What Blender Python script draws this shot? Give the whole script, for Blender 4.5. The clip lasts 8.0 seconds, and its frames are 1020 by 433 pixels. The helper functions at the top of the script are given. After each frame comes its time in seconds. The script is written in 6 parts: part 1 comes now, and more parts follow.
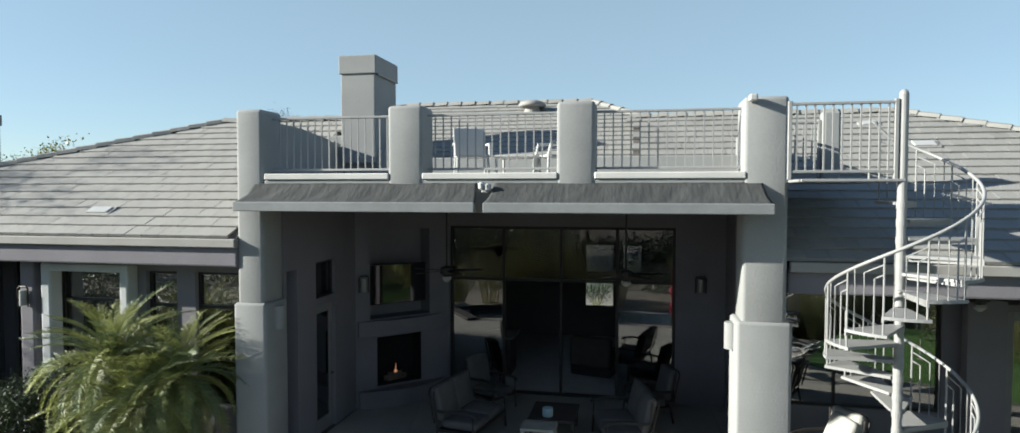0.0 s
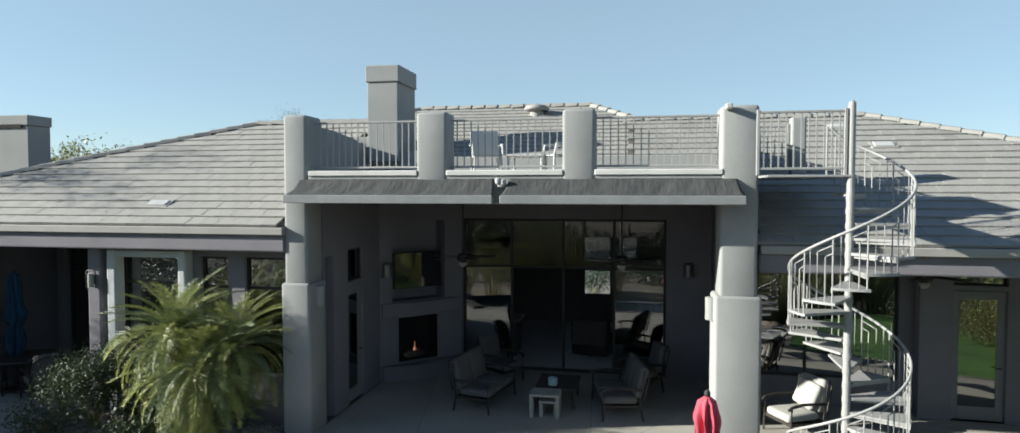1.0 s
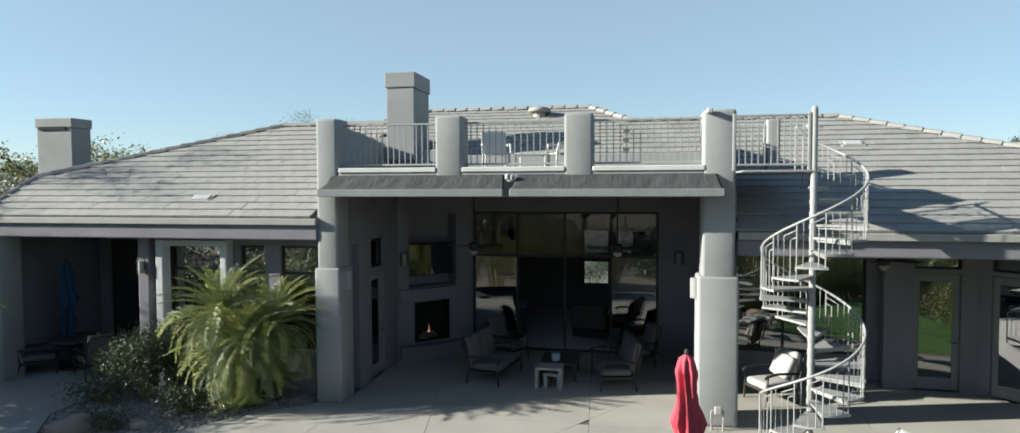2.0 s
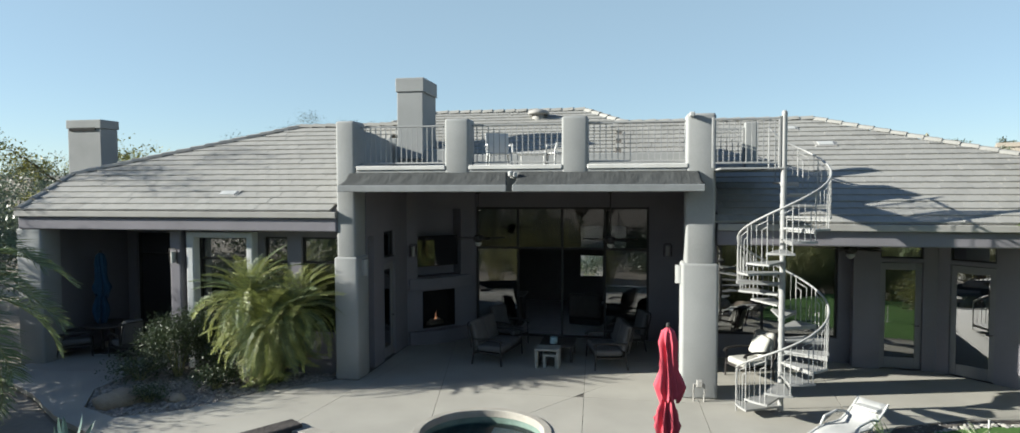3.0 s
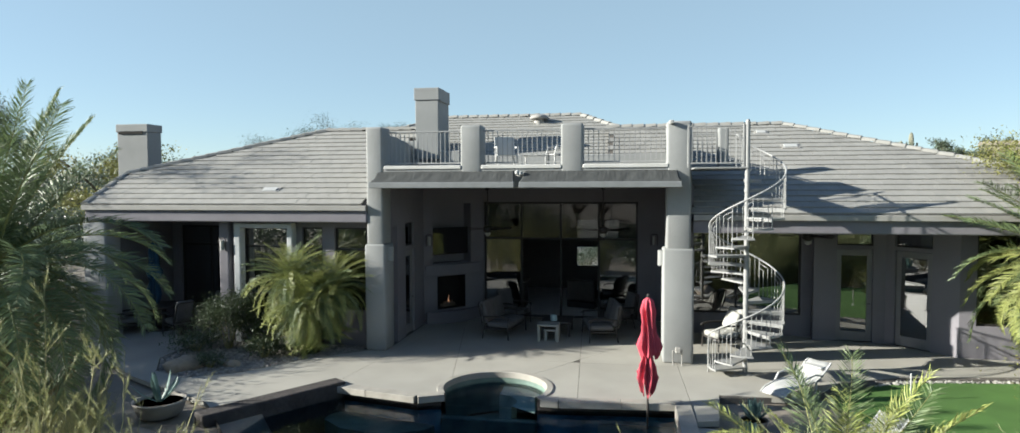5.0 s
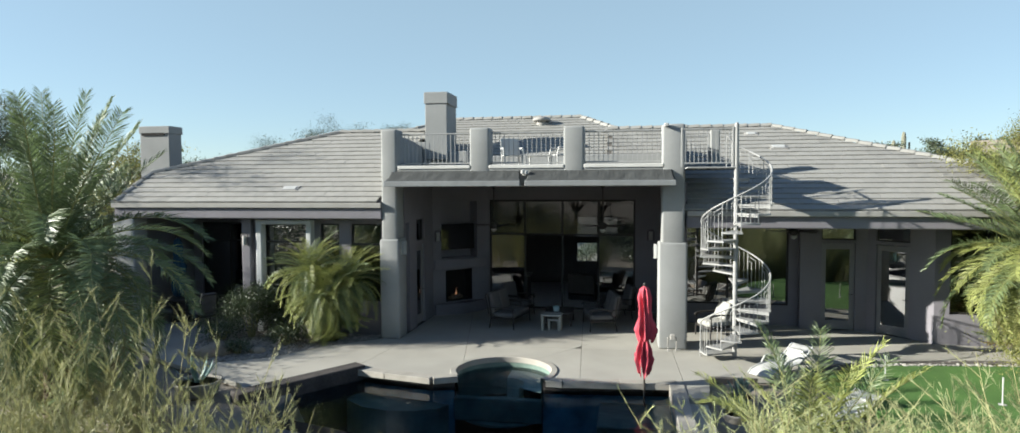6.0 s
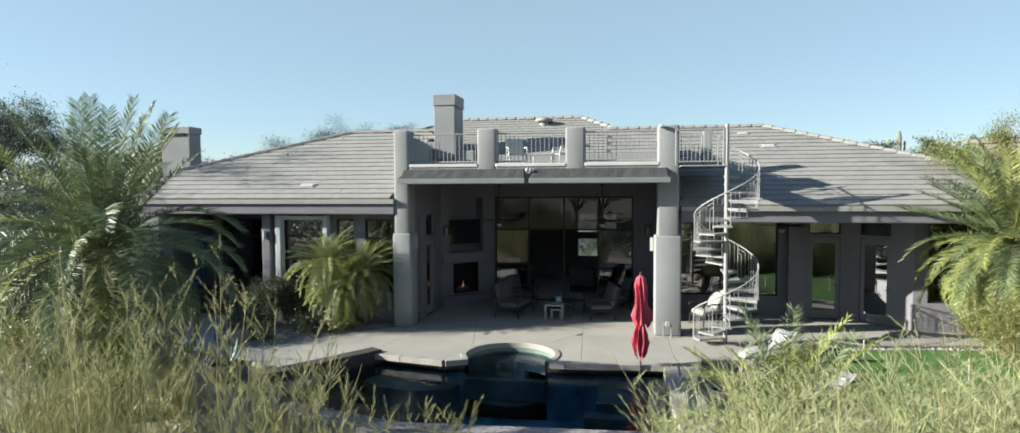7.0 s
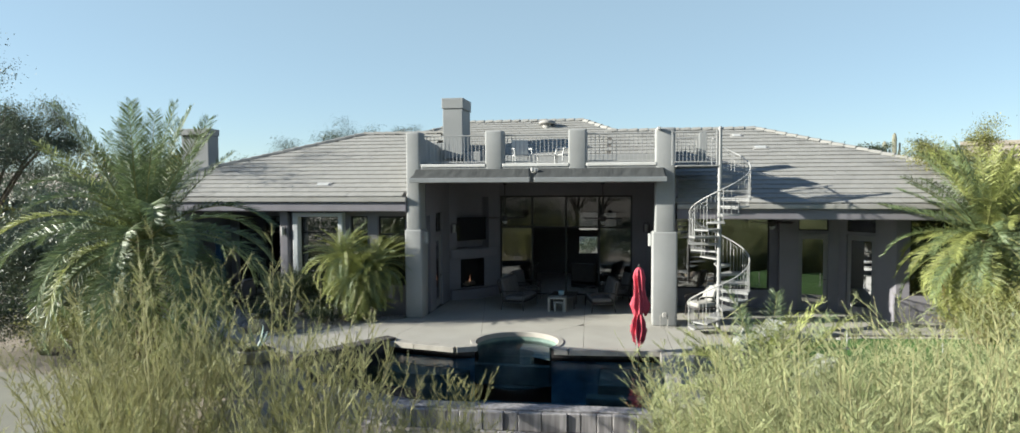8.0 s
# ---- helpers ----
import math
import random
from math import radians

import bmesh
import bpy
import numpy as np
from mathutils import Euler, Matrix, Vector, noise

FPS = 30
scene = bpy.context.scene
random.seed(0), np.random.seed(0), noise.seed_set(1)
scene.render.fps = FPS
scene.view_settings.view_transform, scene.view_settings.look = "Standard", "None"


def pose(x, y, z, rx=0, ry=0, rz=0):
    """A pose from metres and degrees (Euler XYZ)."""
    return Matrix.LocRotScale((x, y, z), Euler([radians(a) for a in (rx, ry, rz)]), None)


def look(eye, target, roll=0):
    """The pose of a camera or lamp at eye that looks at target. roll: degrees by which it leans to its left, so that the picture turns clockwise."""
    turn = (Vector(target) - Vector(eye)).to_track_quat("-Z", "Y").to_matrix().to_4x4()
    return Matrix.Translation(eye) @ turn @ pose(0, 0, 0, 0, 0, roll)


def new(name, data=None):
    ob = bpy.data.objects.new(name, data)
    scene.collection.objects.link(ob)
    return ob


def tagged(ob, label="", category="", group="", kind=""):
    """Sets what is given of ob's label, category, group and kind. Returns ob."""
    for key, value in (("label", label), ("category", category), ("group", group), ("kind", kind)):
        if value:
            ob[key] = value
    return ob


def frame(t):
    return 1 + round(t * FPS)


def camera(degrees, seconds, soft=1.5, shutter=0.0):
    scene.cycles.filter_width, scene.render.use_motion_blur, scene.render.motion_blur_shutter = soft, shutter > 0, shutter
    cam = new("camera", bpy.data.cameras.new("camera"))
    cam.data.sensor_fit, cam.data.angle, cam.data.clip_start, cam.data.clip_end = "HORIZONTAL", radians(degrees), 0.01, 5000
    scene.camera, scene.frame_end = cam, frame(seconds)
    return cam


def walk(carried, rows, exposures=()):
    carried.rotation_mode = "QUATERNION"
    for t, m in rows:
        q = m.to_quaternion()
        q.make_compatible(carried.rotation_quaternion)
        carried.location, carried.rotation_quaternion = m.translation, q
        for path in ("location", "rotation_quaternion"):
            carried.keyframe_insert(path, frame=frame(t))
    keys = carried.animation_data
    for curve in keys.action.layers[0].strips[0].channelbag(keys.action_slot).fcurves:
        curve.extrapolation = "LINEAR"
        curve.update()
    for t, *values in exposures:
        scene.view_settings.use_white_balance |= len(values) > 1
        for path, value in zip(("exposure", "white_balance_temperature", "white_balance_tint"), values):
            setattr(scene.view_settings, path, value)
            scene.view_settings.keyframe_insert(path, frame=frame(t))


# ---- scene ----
cam = camera(76.19, 8.0)
# seconds, x, y, z, yaw, pitch, roll
PATH = [
    (0.0, 0.307, -8.910, 4.382, 10.93, -2.09, 0.05),
    (0.5, 0.307, -9.689, 4.378, 10.68, -2.24, 0.08),
    (1.0, 0.346, -10.455, 4.321, 10.64, -2.26, 0.02),
    (1.5, 0.398, -11.187, 4.290, 10.69, -2.43, -0.14),
    (3.0, 0.572, -13.178, 4.163, 10.32, -2.41, -0.14),
    (3.5, 0.641, -13.721, 4.141, 10.25, -2.39, -0.19),
    (4.0, 0.695, -14.266, 4.118, 10.15, -2.39, -0.23),
    (4.5, 0.749, -14.858, 4.126, 10.14, -2.48, -0.18),
    (6.0, 0.733, -16.599, 4.112, 9.86, -2.67, -0.25),
    (6.5, 0.774, -17.159, 4.074, 9.88, -2.66, -0.24),
    (7.0, 0.789, -17.720, 4.064, 9.89, -2.76, -0.30),
    (7.5, 0.747, -18.300, 4.012, 9.76, -2.69, -0.25),
    (8.0, 0.788, -18.822, 3.985, 9.84, -2.62, -0.23),
]
walk(cam, [(t, pose(x, y, z, 90 + p, 0, w) @ pose(0, 0, 0, 0, 0, r)) for t, x, y, z, w, p, r in PATH],
     exposures=[(0.0, 1.43, 6560, 9), (4.0, 1.50, 6580, 9), (8.0, 1.56, 6640, 9)])

# ---- light: low sun from the west, clear desert sky ----
SUN_WAY = Vector((1.0, 0.27, -0.385)).normalized()
world = bpy.data.worlds.new("sky")
scene.world = world
world.use_nodes = True
wn = world.node_tree.nodes
sky = wn.new("ShaderNodeTexSky")
sky.sky_type = "NISHITA"
sky.sun_disc = False
sky.sun_elevation = math.asin(-SUN_WAY.z)
sky.sun_rotation = math.atan2(-SUN_WAY.x, -SUN_WAY.y)
sky.air_density, sky.dust_density, sky.ozone_density = 0.85, 0.2, 3.0
sky.altitude = 300.0
wn["Background"].inputs["Strength"].default_value = 0.072
# a thin haze near the horizon thins out towards the deep blue zenith
haze = wn.new("ShaderNodeMix")
haze.data_type = "RGBA"
way = wn.new("ShaderNodeTexCoord")
split = wn.new("ShaderNodeSeparateXYZ")
thin = wn.new("ShaderNodeMapRange")
thin.interpolation_type = "SMOOTHSTEP"
thin.inputs["From Min"].default_value, thin.inputs["From Max"].default_value = 0.22, 0.75
thin.inputs["To Min"].default_value, thin.inputs["To Max"].default_value = 0.60, 0.0
world.node_tree.links.new(way.outputs["Generated"], split.inputs[0])
world.node_tree.links.new(split.outputs["Z"], thin.inputs["Value"])
world.node_tree.links.new(thin.outputs[0], haze.inputs["Factor"])
haze.inputs["B"].default_value = (2.25, 3.12, 3.45, 1)
world.node_tree.links.new(sky.outputs[0], haze.inputs["A"])
world.node_tree.links.new(haze.outputs["Result"], wn["Background"].inputs["Color"])
sun_data = bpy.data.lights.new("sun", "SUN")
sun_data.energy, sun_data.angle, sun_data.color = 5.0, radians(0.53), (0.97, 0.96, 0.89)
sun = new("sun", sun_data)
sun.matrix_world = look((0, 0, 0), SUN_WAY)
sun.location = (-30, -10, 20)


# ---- materials ----
def material(name, base, rough=0.8, metal=0.0, vary=0.12, scale=3.0, fine=60.0, bump=0.15, tint=None, rand=0.0, island=0.0, spec=0.3, stretch=(1, 1, 1), bumpdist=0.01):
    """Two scales of colour variation, fine relief, optional variation per object or per island."""
    m = bpy.data.materials.new(name)
    m.use_nodes = True
    nt = m.node_tree
    n, l = nt.nodes, nt.links
    b = n["Principled BSDF"]
    b.inputs["Roughness"].default_value = rough
    b.inputs["Metallic"].default_value = metal
    b.inputs["Specular IOR Level"].default_value = spec
    co = n.new("ShaderNodeTexCoord")
    mp = n.new("ShaderNodeMapping")
    mp.inputs["Scale"].default_value = stretch
    l.new(co.outputs["Object"], mp.inputs["Vector"])
    big = n.new("ShaderNodeTexNoise")
    big.inputs["Scale"].default_value, big.inputs["Detail"].default_value = scale, 5.0
    small = n.new("ShaderNodeTexNoise")
    small.inputs["Scale"].default_value, small.inputs["Detail"].default_value = fine, 3.0
    l.new(mp.outputs[0], big.inputs["Vector"])
    l.new(mp.outputs[0], small.inputs["Vector"])
    tint = tint or tuple(c * (1 - 2.2 * vary) for c in base)
    mix = n.new("ShaderNodeMix")
    mix.data_type = "RGBA"
    mix.inputs["A"].default_value = (*base, 1)
    mix.inputs["B"].default_value = (*tint, 1)
    ramp = n.new("ShaderNodeMapRange")
    ramp.inputs["From Min"].default_value, ramp.inputs["From Max"].default_value = 0.35, 0.7
    l.new(big.outputs["Fac"], ramp.inputs["Value"])
    l.new(ramp.outputs[0], mix.inputs["Factor"])
    hsv = n.new("ShaderNodeHueSaturation")
    l.new(mix.outputs["Result"], hsv.inputs["Color"])
    val = n.new("ShaderNodeMapRange")
    val.inputs["To Min"].default_value, val.inputs["To Max"].default_value = 1 - vary, 1 + vary
    l.new(small.outputs["Fac"], val.inputs["Value"])
    last = val.outputs[0]
    for amount, kind, out in ((rand, "ShaderNodeObjectInfo", "Random"), (island, "ShaderNodeNewGeometry", "Random Per Island")):
        if amount:
            src = n.new(kind)
            mr = n.new("ShaderNodeMapRange")
            mr.inputs["To Min"].default_value, mr.inputs["To Max"].default_value = 1 - amount, 1 + amount
            l.new(src.outputs[out], mr.inputs["Value"])
            mul = n.new("ShaderNodeMath")
            mul.operation = "MULTIPLY"
            l.new(last, mul.inputs[0])
            l.new(mr.outputs[0], mul.inputs[1])
            last = mul.outputs[0]
    l.new(last, hsv.inputs["Value"])
    l.new(hsv.outputs[0], b.inputs["Base Color"])
    if bump:
        bp = n.new("ShaderNodeBump")
        bp.inputs["Strength"].default_value, bp.inputs["Distance"].default_value = bump, bumpdist
        l.new(small.outputs["Fac"], bp.inputs["Height"])
        l.new(bp.outputs[0], b.inputs["Normal"])
    return m


def leaf_material(name, base, rough=0.5, rand=0.25):
    m = material(name, base, rough, vary=0.15, scale=1.5, fine=30, bump=0, rand=0.16, island=rand, spec=0.5)
    nt = m.node_tree
    b = nt.nodes["Principled BSDF"]
    tr = nt.nodes.new("ShaderNodeBsdfTranslucent")
    mix = nt.nodes.new("ShaderNodeMixShader")
    mix.inputs[0].default_value = 0.22
    src = b.inputs["Base Color"].links[0].from_socket
    nt.links.new(src, tr.inputs["Color"])
    nt.links.new(b.outputs[0], mix.inputs[1])
    nt.links.new(tr.outputs[0], mix.inputs[2])
    nt.links.new(mix.outputs[0], nt.nodes["Material Output"].inputs["Surface"])
    return m


def glass_material(name, tint=(0.85, 0.88, 0.9), gloss=0.08):
    m = bpy.data.materials.new(name)
    m.use_nodes = True
    nt = m.node_tree
    nt.nodes.remove(nt.nodes["Principled BSDF"])
    tr = nt.nodes.new("ShaderNodeBsdfTransparent")
    tr.inputs["Color"].default_value = (*tint, 1)
    gl = nt.nodes.new("ShaderNodeBsdfGlossy")
    gl.inputs["Roughness"].default_value = 0.01
    fr = nt.nodes.new("ShaderNodeFresnel")
    fr.inputs["IOR"].default_value = 1.5
    ad = nt.nodes.new("ShaderNodeMath")
    ad.operation = "ADD"
    ad.inputs[1].default_value = gloss
    ad.use_clamp = True
    nt.links.new(fr.outputs[0], ad.inputs[0])
    mix = nt.nodes.new("ShaderNodeMixShader")
    nt.links.new(ad.outputs[0], mix.inputs[0])
    nt.links.new(tr.outputs[0], mix.inputs[1])
    nt.links.new(gl.outputs[0], mix.inputs[2])
    nt.links.new(mix.outputs[0], nt.nodes["Material Output"].inputs["Surface"])
    return m


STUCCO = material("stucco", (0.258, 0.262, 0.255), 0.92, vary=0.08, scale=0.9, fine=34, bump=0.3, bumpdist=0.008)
# taupe stucco with the bluish violet of shade mixed into its base colour
STUCCO_DARK = material("stucco_taupe_shade_tint", (0.185, 0.176, 0.192), 0.92, vary=0.07, scale=0.9, fine=45, bump=0.35)
FASCIA = material("fascia_paint", (0.28, 0.27, 0.25), 0.7, vary=0.06, scale=2, fine=30, bump=0.1)
TILE = material("roof_tile", (0.256, 0.25, 0.23), 0.9, vary=0.10, scale=1.2, fine=25, bump=0.5, rand=0.045)
TILE_FAR = material("roof_tile_joined", (0.256, 0.25, 0.23), 0.9, vary=0.10, scale=1.2, fine=25, bump=0.5, island=0.045)
UNDERLAY = material("roof_underlay", (0.10, 0.09, 0.08), 0.95, vary=0.1)
TRIM_PALE = material("pale_trim_stucco", (0.42, 0.43, 0.43), 0.85, vary=0.06, scale=2, fine=45, bump=0.3)
WHITE_METAL = material("painted_white_steel", (0.27, 0.27, 0.262), 0.5, vary=0.05, scale=4, fine=60, bump=0.05, spec=0.45)
DECK_WHITE = material("white_deck_coating", (0.52, 0.51, 0.48), 0.8, vary=0.06, scale=2, fine=50)
AWNING = material("awning_canvas", (0.052, 0.055, 0.054), 0.9, vary=0.14, scale=3, fine=7, bump=0.5, stretch=(2, 0.6, 0.6), bumpdist=0.03)
AWNING_BAR = material("awning_valance", (0.20, 0.21, 0.21), 0.7, vary=0.08, scale=3, fine=40)
CONCRETE = material("patio_concrete", (0.335, 0.32, 0.282), 0.68, vary=0.07, scale=0.8, fine=40, bump=0.25, rand=0.03)
COPING = material("pool_coping", (0.325, 0.305, 0.268), 0.85, vary=0.10, scale=3, fine=40, bump=0.3, rand=0.025)
POOL_TILE = material("pool_plaster", (0.17, 0.43, 0.53), 0.6, vary=0.3, scale=1.8, fine=30)
SPA_TILE = material("spa_plaster", (0.13, 0.19, 0.16), 0.6, vary=0.2, scale=2.5, fine=30)
BENCH_PLASTER = material("pale_green_plaster", (0.46, 0.56, 0.49), 0.6, vary=0.14, scale=5, fine=30)
EDGE_STONE = material("weir_stone", (0.30, 0.285, 0.285), 0.55, vary=0.28, scale=2.2, fine=9, bump=0.4, stretch=(5, 5, 0.35), rand=0.06)
PATH_GRIT = material("path_grit", (0.20, 0.195, 0.16), 0.95, vary=0.12, scale=0.7, fine=30, bump=0.4)
SOIL = material("desert_soil", (0.27, 0.235, 0.19), 0.95, vary=0.15, scale=0.35, fine=9, bump=0.6, bumpdist=0.03)
PEBBLE = material("pale_pebble", (0.28, 0.27, 0.245), 0.9, vary=0.1, scale=2, fine=30, island=0.25)
GRAVEL = material("gravel", (0.27, 0.245, 0.22), 0.9, vary=0.15, scale=2, fine=30, island=0.35)
ROCK = material("boulder", (0.32, 0.26, 0.20), 0.9, vary=0.16, scale=2.5, fine=14, bump=0.7, bumpdist=0.03, rand=0.15)
ROCK_DARK = material("dark_slab_rock", (0.06, 0.053, 0.05), 0.85, vary=0.2, scale=2.5, fine=14, bump=0.7, bumpdist=0.03)
TURF = material("putting_turf", (0.07, 0.15, 0.035), 0.9, vary=0.14, scale=0.9, fine=120, bump=0.5)
FRAME_DARK = material("bronze_frame", (0.035, 0.032, 0.03), 0.5, metal=0.3, vary=0.1, bump=0.05)
DOOR_PAINT = material("door_paint", (0.19, 0.185, 0.185), 0.6, vary=0.05, bump=0.06)
IRON = material("dark_wrought_metal", (0.05, 0.045, 0.042), 0.55, metal=0.4, vary=0.15, fine=50)
CUSHION = material("cushion_fabric", (0.115, 0.11, 0.108), 0.95, vary=0.1, scale=4, fine=140, bump=0.4)
CUSHION_LIGHT = material("pale_cushion_fabric", (0.34, 0.335, 0.31), 0.95, vary=0.07, scale=4, fine=140, bump=0.4)
RED = material("red_canvas", (0.52, 0.075, 0.105), 0.85, vary=0.14, scale=3, fine=120, bump=0.3)
BLUE = material("blue_canvas", (0.02, 0.06, 0.11), 0.9, vary=0.14, scale=3, fine=120, bump=0.3)
TABLE_STONE = material("table_stone", (0.33, 0.325, 0.29), 0.7, vary=0.1, scale=6, fine=60)
TABLE_DARK = material("table_dark_wood", (0.06, 0.05, 0.045), 0.6, vary=0.15, scale=3, fine=50)
CERAMIC = material("glazed_ceramic", (0.30, 0.42, 0.45), 0.3, vary=0.06, bump=0.02)
CREAM_POT = material("cream_glazed_pot", (0.28, 0.26, 0.23), 0.5, vary=0.08, bump=0.05)
LOUNGER = material("white_resin", (0.40, 0.40, 0.385), 0.5, vary=0.04, bump=0.03)
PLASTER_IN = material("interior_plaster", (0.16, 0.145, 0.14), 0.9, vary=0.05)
CARPET = material("pale_floor_tile", (0.58, 0.57, 0.56), 0.35, vary=0.06)
SOOT = material("firebox_soot", (0.015, 0.014, 0.013), 0.95, vary=0.2)
SCREEN = material("tv_screen", (0.012, 0.012, 0.013), 0.03, vary=0.02, bump=0, spec=0.6)
BARK = material("bark", (0.15, 0.12, 0.09), 0.95, vary=0.25, scale=6, fine=30, bump=0.8, bumpdist=0.02)
PALM_BARK = material("palm_bark", (0.19, 0.14, 0.09), 0.95, vary=0.25, scale=8, fine=30, bump=0.8, bumpdist=0.03)
FROND = leaf_material("palm_frond", (0.138, 0.185, 0.082), 0.5)
FROND_YELLOW = leaf_material("palm_frond_yellowing", (0.30, 0.33, 0.10), 0.5)
FROND_DRY = leaf_material("palm_frond_dry", (0.30, 0.21, 0.09))
RACHIS = material("palm_stalk", (0.22, 0.22, 0.08), 0.6, vary=0.15)
BROOM = leaf_material("broom_leaf", (0.38, 0.375, 0.17), 0.6, 0.14)
BROOM_PALE = leaf_material("broom_leaf_pale", (0.34, 0.37, 0.175), 0.6, 0.12)
STEM = material("shrub_stem", (0.30, 0.28, 0.14), 0.85, vary=0.2, bump=0.2)
SAGUARO = material("saguaro_skin", (0.20, 0.20, 0.15), 0.8, vary=0.12)
BUSH_LEAF = leaf_material("bush_leaf", (0.06, 0.085, 0.035))
MESQUITE = leaf_material("mesquite_leaf", (0.085, 0.108, 0.065))
PALO = leaf_material("palo_verde_leaf", (0.20, 0.20, 0.06))
AGAVE = leaf_material("agave_leaf", (0.12, 0.20, 0.18), rand=0.1)
GLASS = glass_material("window_glass", gloss=0.01)
GLASS_DOORS = glass_material("clear_grey_glass", (0.42, 0.44, 0.46), 0.17)
GLASS_UPPER = glass_material("dark_upper_glass", (0.36, 0.37, 0.38), 0.05)
GLASS_DARK = glass_material("tinted_solar_glass", (0.26, 0.28, 0.30), 0.30)
FLAME = bpy.data.materials.new("flame")
FLAME.use_nodes = True
FLAME.node_tree.nodes["Principled BSDF"].inputs["Emission Color"].default_value = (1.0, 0.35, 0.08, 1)
FLAME.node_tree.nodes["Principled BSDF"].inputs["Emission Strength"].default_value = 0.14
WATER = glass_material("pool_water", (0.76, 0.89, 0.92), 0.0)
wb = WATER.node_tree
bump = wb.nodes.new("ShaderNodeBump")
wave = wb.nodes.new("ShaderNodeTexNoise")
wave.inputs["Scale"].default_value, wave.inputs["Detail"].default_value = 5.0, 3.0
wco = wb.nodes.new("ShaderNodeTexCoord")
wb.links.new(wco.outputs["Object"], wave.inputs["Vector"])
bump.inputs["Strength"].default_value, bump.inputs["Distance"].default_value = 0.40, 0.04
wb.links.new(wave.outputs["Fac"], bump.inputs["Height"])
for node in wb.nodes:
    if node.type == "FRESNEL":
        node.inputs["IOR"].default_value = 1.33
    if node.type in ("BSDF_GLOSSY", "FRESNEL"):
        wb.links.new(bump.outputs[0], node.inputs["Normal"])


# ---- mesh tools ----
class Shape:
    """Collects vertices and faces for one mesh."""

    def __init__(self):
        self.v, self.f = [], []

    def add(self, vs, fs):
        o = len(self.v)
        self.v.extend(tuple(p) for p in vs)
        self.f.extend(tuple(i + o for i in f) for f in fs)
        return self

    def box(self, x0, x1, y0, y1, z0, z1, m=None):
        vs = [Vector((x, y, z)) for z in (z0, z1) for y in (y0, y1) for x in (x0, x1)]
        if m:
            vs = [m @ p for p in vs]
        return self.add(vs, [(0, 2, 3, 1), (4, 5, 7, 6), (0, 1, 5, 4), (2, 6, 7, 3), (0, 4, 6, 2), (1, 3, 7, 5)])

    def soft(self, x0, x1, y0, y1, z0, z1, r=0.03, seg=2, m=None):
        b = bmesh.new()
        bmesh.ops.create_cube(b, size=1)
        for p in b.verts:
            p.co = Vector((x0 + (p.co.x + 0.5) * (x1 - x0), y0 + (p.co.y + 0.5) * (y1 - y0), z0 + (p.co.z + 0.5) * (z1 - z0)))
        bmesh.ops.bevel(b, geom=b.edges[:], offset=r, segments=seg, affect="EDGES", profile=0.5)
        b.verts.index_update()
        vs = [m @ p.co if m else p.co.copy() for p in b.verts]
        fs = [tuple(q.index for q in fa.verts) for fa in b.faces]
        b.free()
        return self.add(vs, fs)

    def tube(self, pts, r, n=6, r1=None, cap=True):
        pts = [Vector(p) for p in pts]
        k = len(pts)
        up = Vector((0, 0, 1))
        vs = []
        for i, p in enumerate(pts):
            d = (pts[min(i + 1, k - 1)] - pts[max(i - 1, 0)]).normalized()
            s = d.cross(up)
            if s.length < 0.05:
                s = d.cross(Vector((0, 1, 0)))
            s.normalize()
            u = s.cross(d)
            rr = r if r1 is None else r + (r1 - r) * i / (k - 1)
            vs += [p + rr * (math.cos(2 * math.pi * j / n) * s + math.sin(2 * math.pi * j / n) * u) for j in range(n)]
        fs = [(i * n + j, i * n + (j + 1) % n, (i + 1) * n + (j + 1) % n, (i + 1) * n + j) for i in range(k - 1) for j in range(n)]
        if cap:
            fs += [tuple(range(n))[::-1], tuple(range((k - 1) * n, k * n))]
        return self.add(vs, fs)

    def lathe(self, prof, n=24, centre=(0, 0, 0), wob=None):
        c = Vector(centre)
        vs = []
        for i, (r, z) in enumerate(prof):
            for j in range(n):
                a = 2 * math.pi * j / n
                q = r * (wob(a, z) if wob else 1)
                vs.append(c + Vector((q * math.cos(a), q * math.sin(a), z)))
        fs = [(i * n + j, i * n + (j + 1) % n, (i + 1) * n + (j + 1) % n, (i + 1) * n + j) for i in range(len(prof) - 1) for j in range(n)]
        fs += [tuple(range(n))[::-1], tuple(range((len(prof) - 1) * n, len(prof) * n))]
        return self.add(vs, fs)

    def prism(self, poly, z0, z1):
        n = len(poly)
        vs = [(x, y, z0) for x, y in poly] + [(x, y, z1) for x, y in poly]
        return self.add(vs, [tuple(range(n))[::-1], tuple(range(n, 2 * n))] + [(i, (i + 1) % n, n + (i + 1) % n, n + i) for i in range(n)])

    def slab(self, pts, t):
        """A planar polygon of 3D points with thickness t downwards."""
        n = len(pts)
        vs = [Vector(p) for p in pts] + [Vector(p) - Vector((0, 0, t)) for p in pts]
        return self.add(vs, [tuple(range(n)), tuple(range(n, 2 * n))[::-1]] + [(i, n + i, n + (i + 1) % n, (i + 1) % n) for i in range(n)])

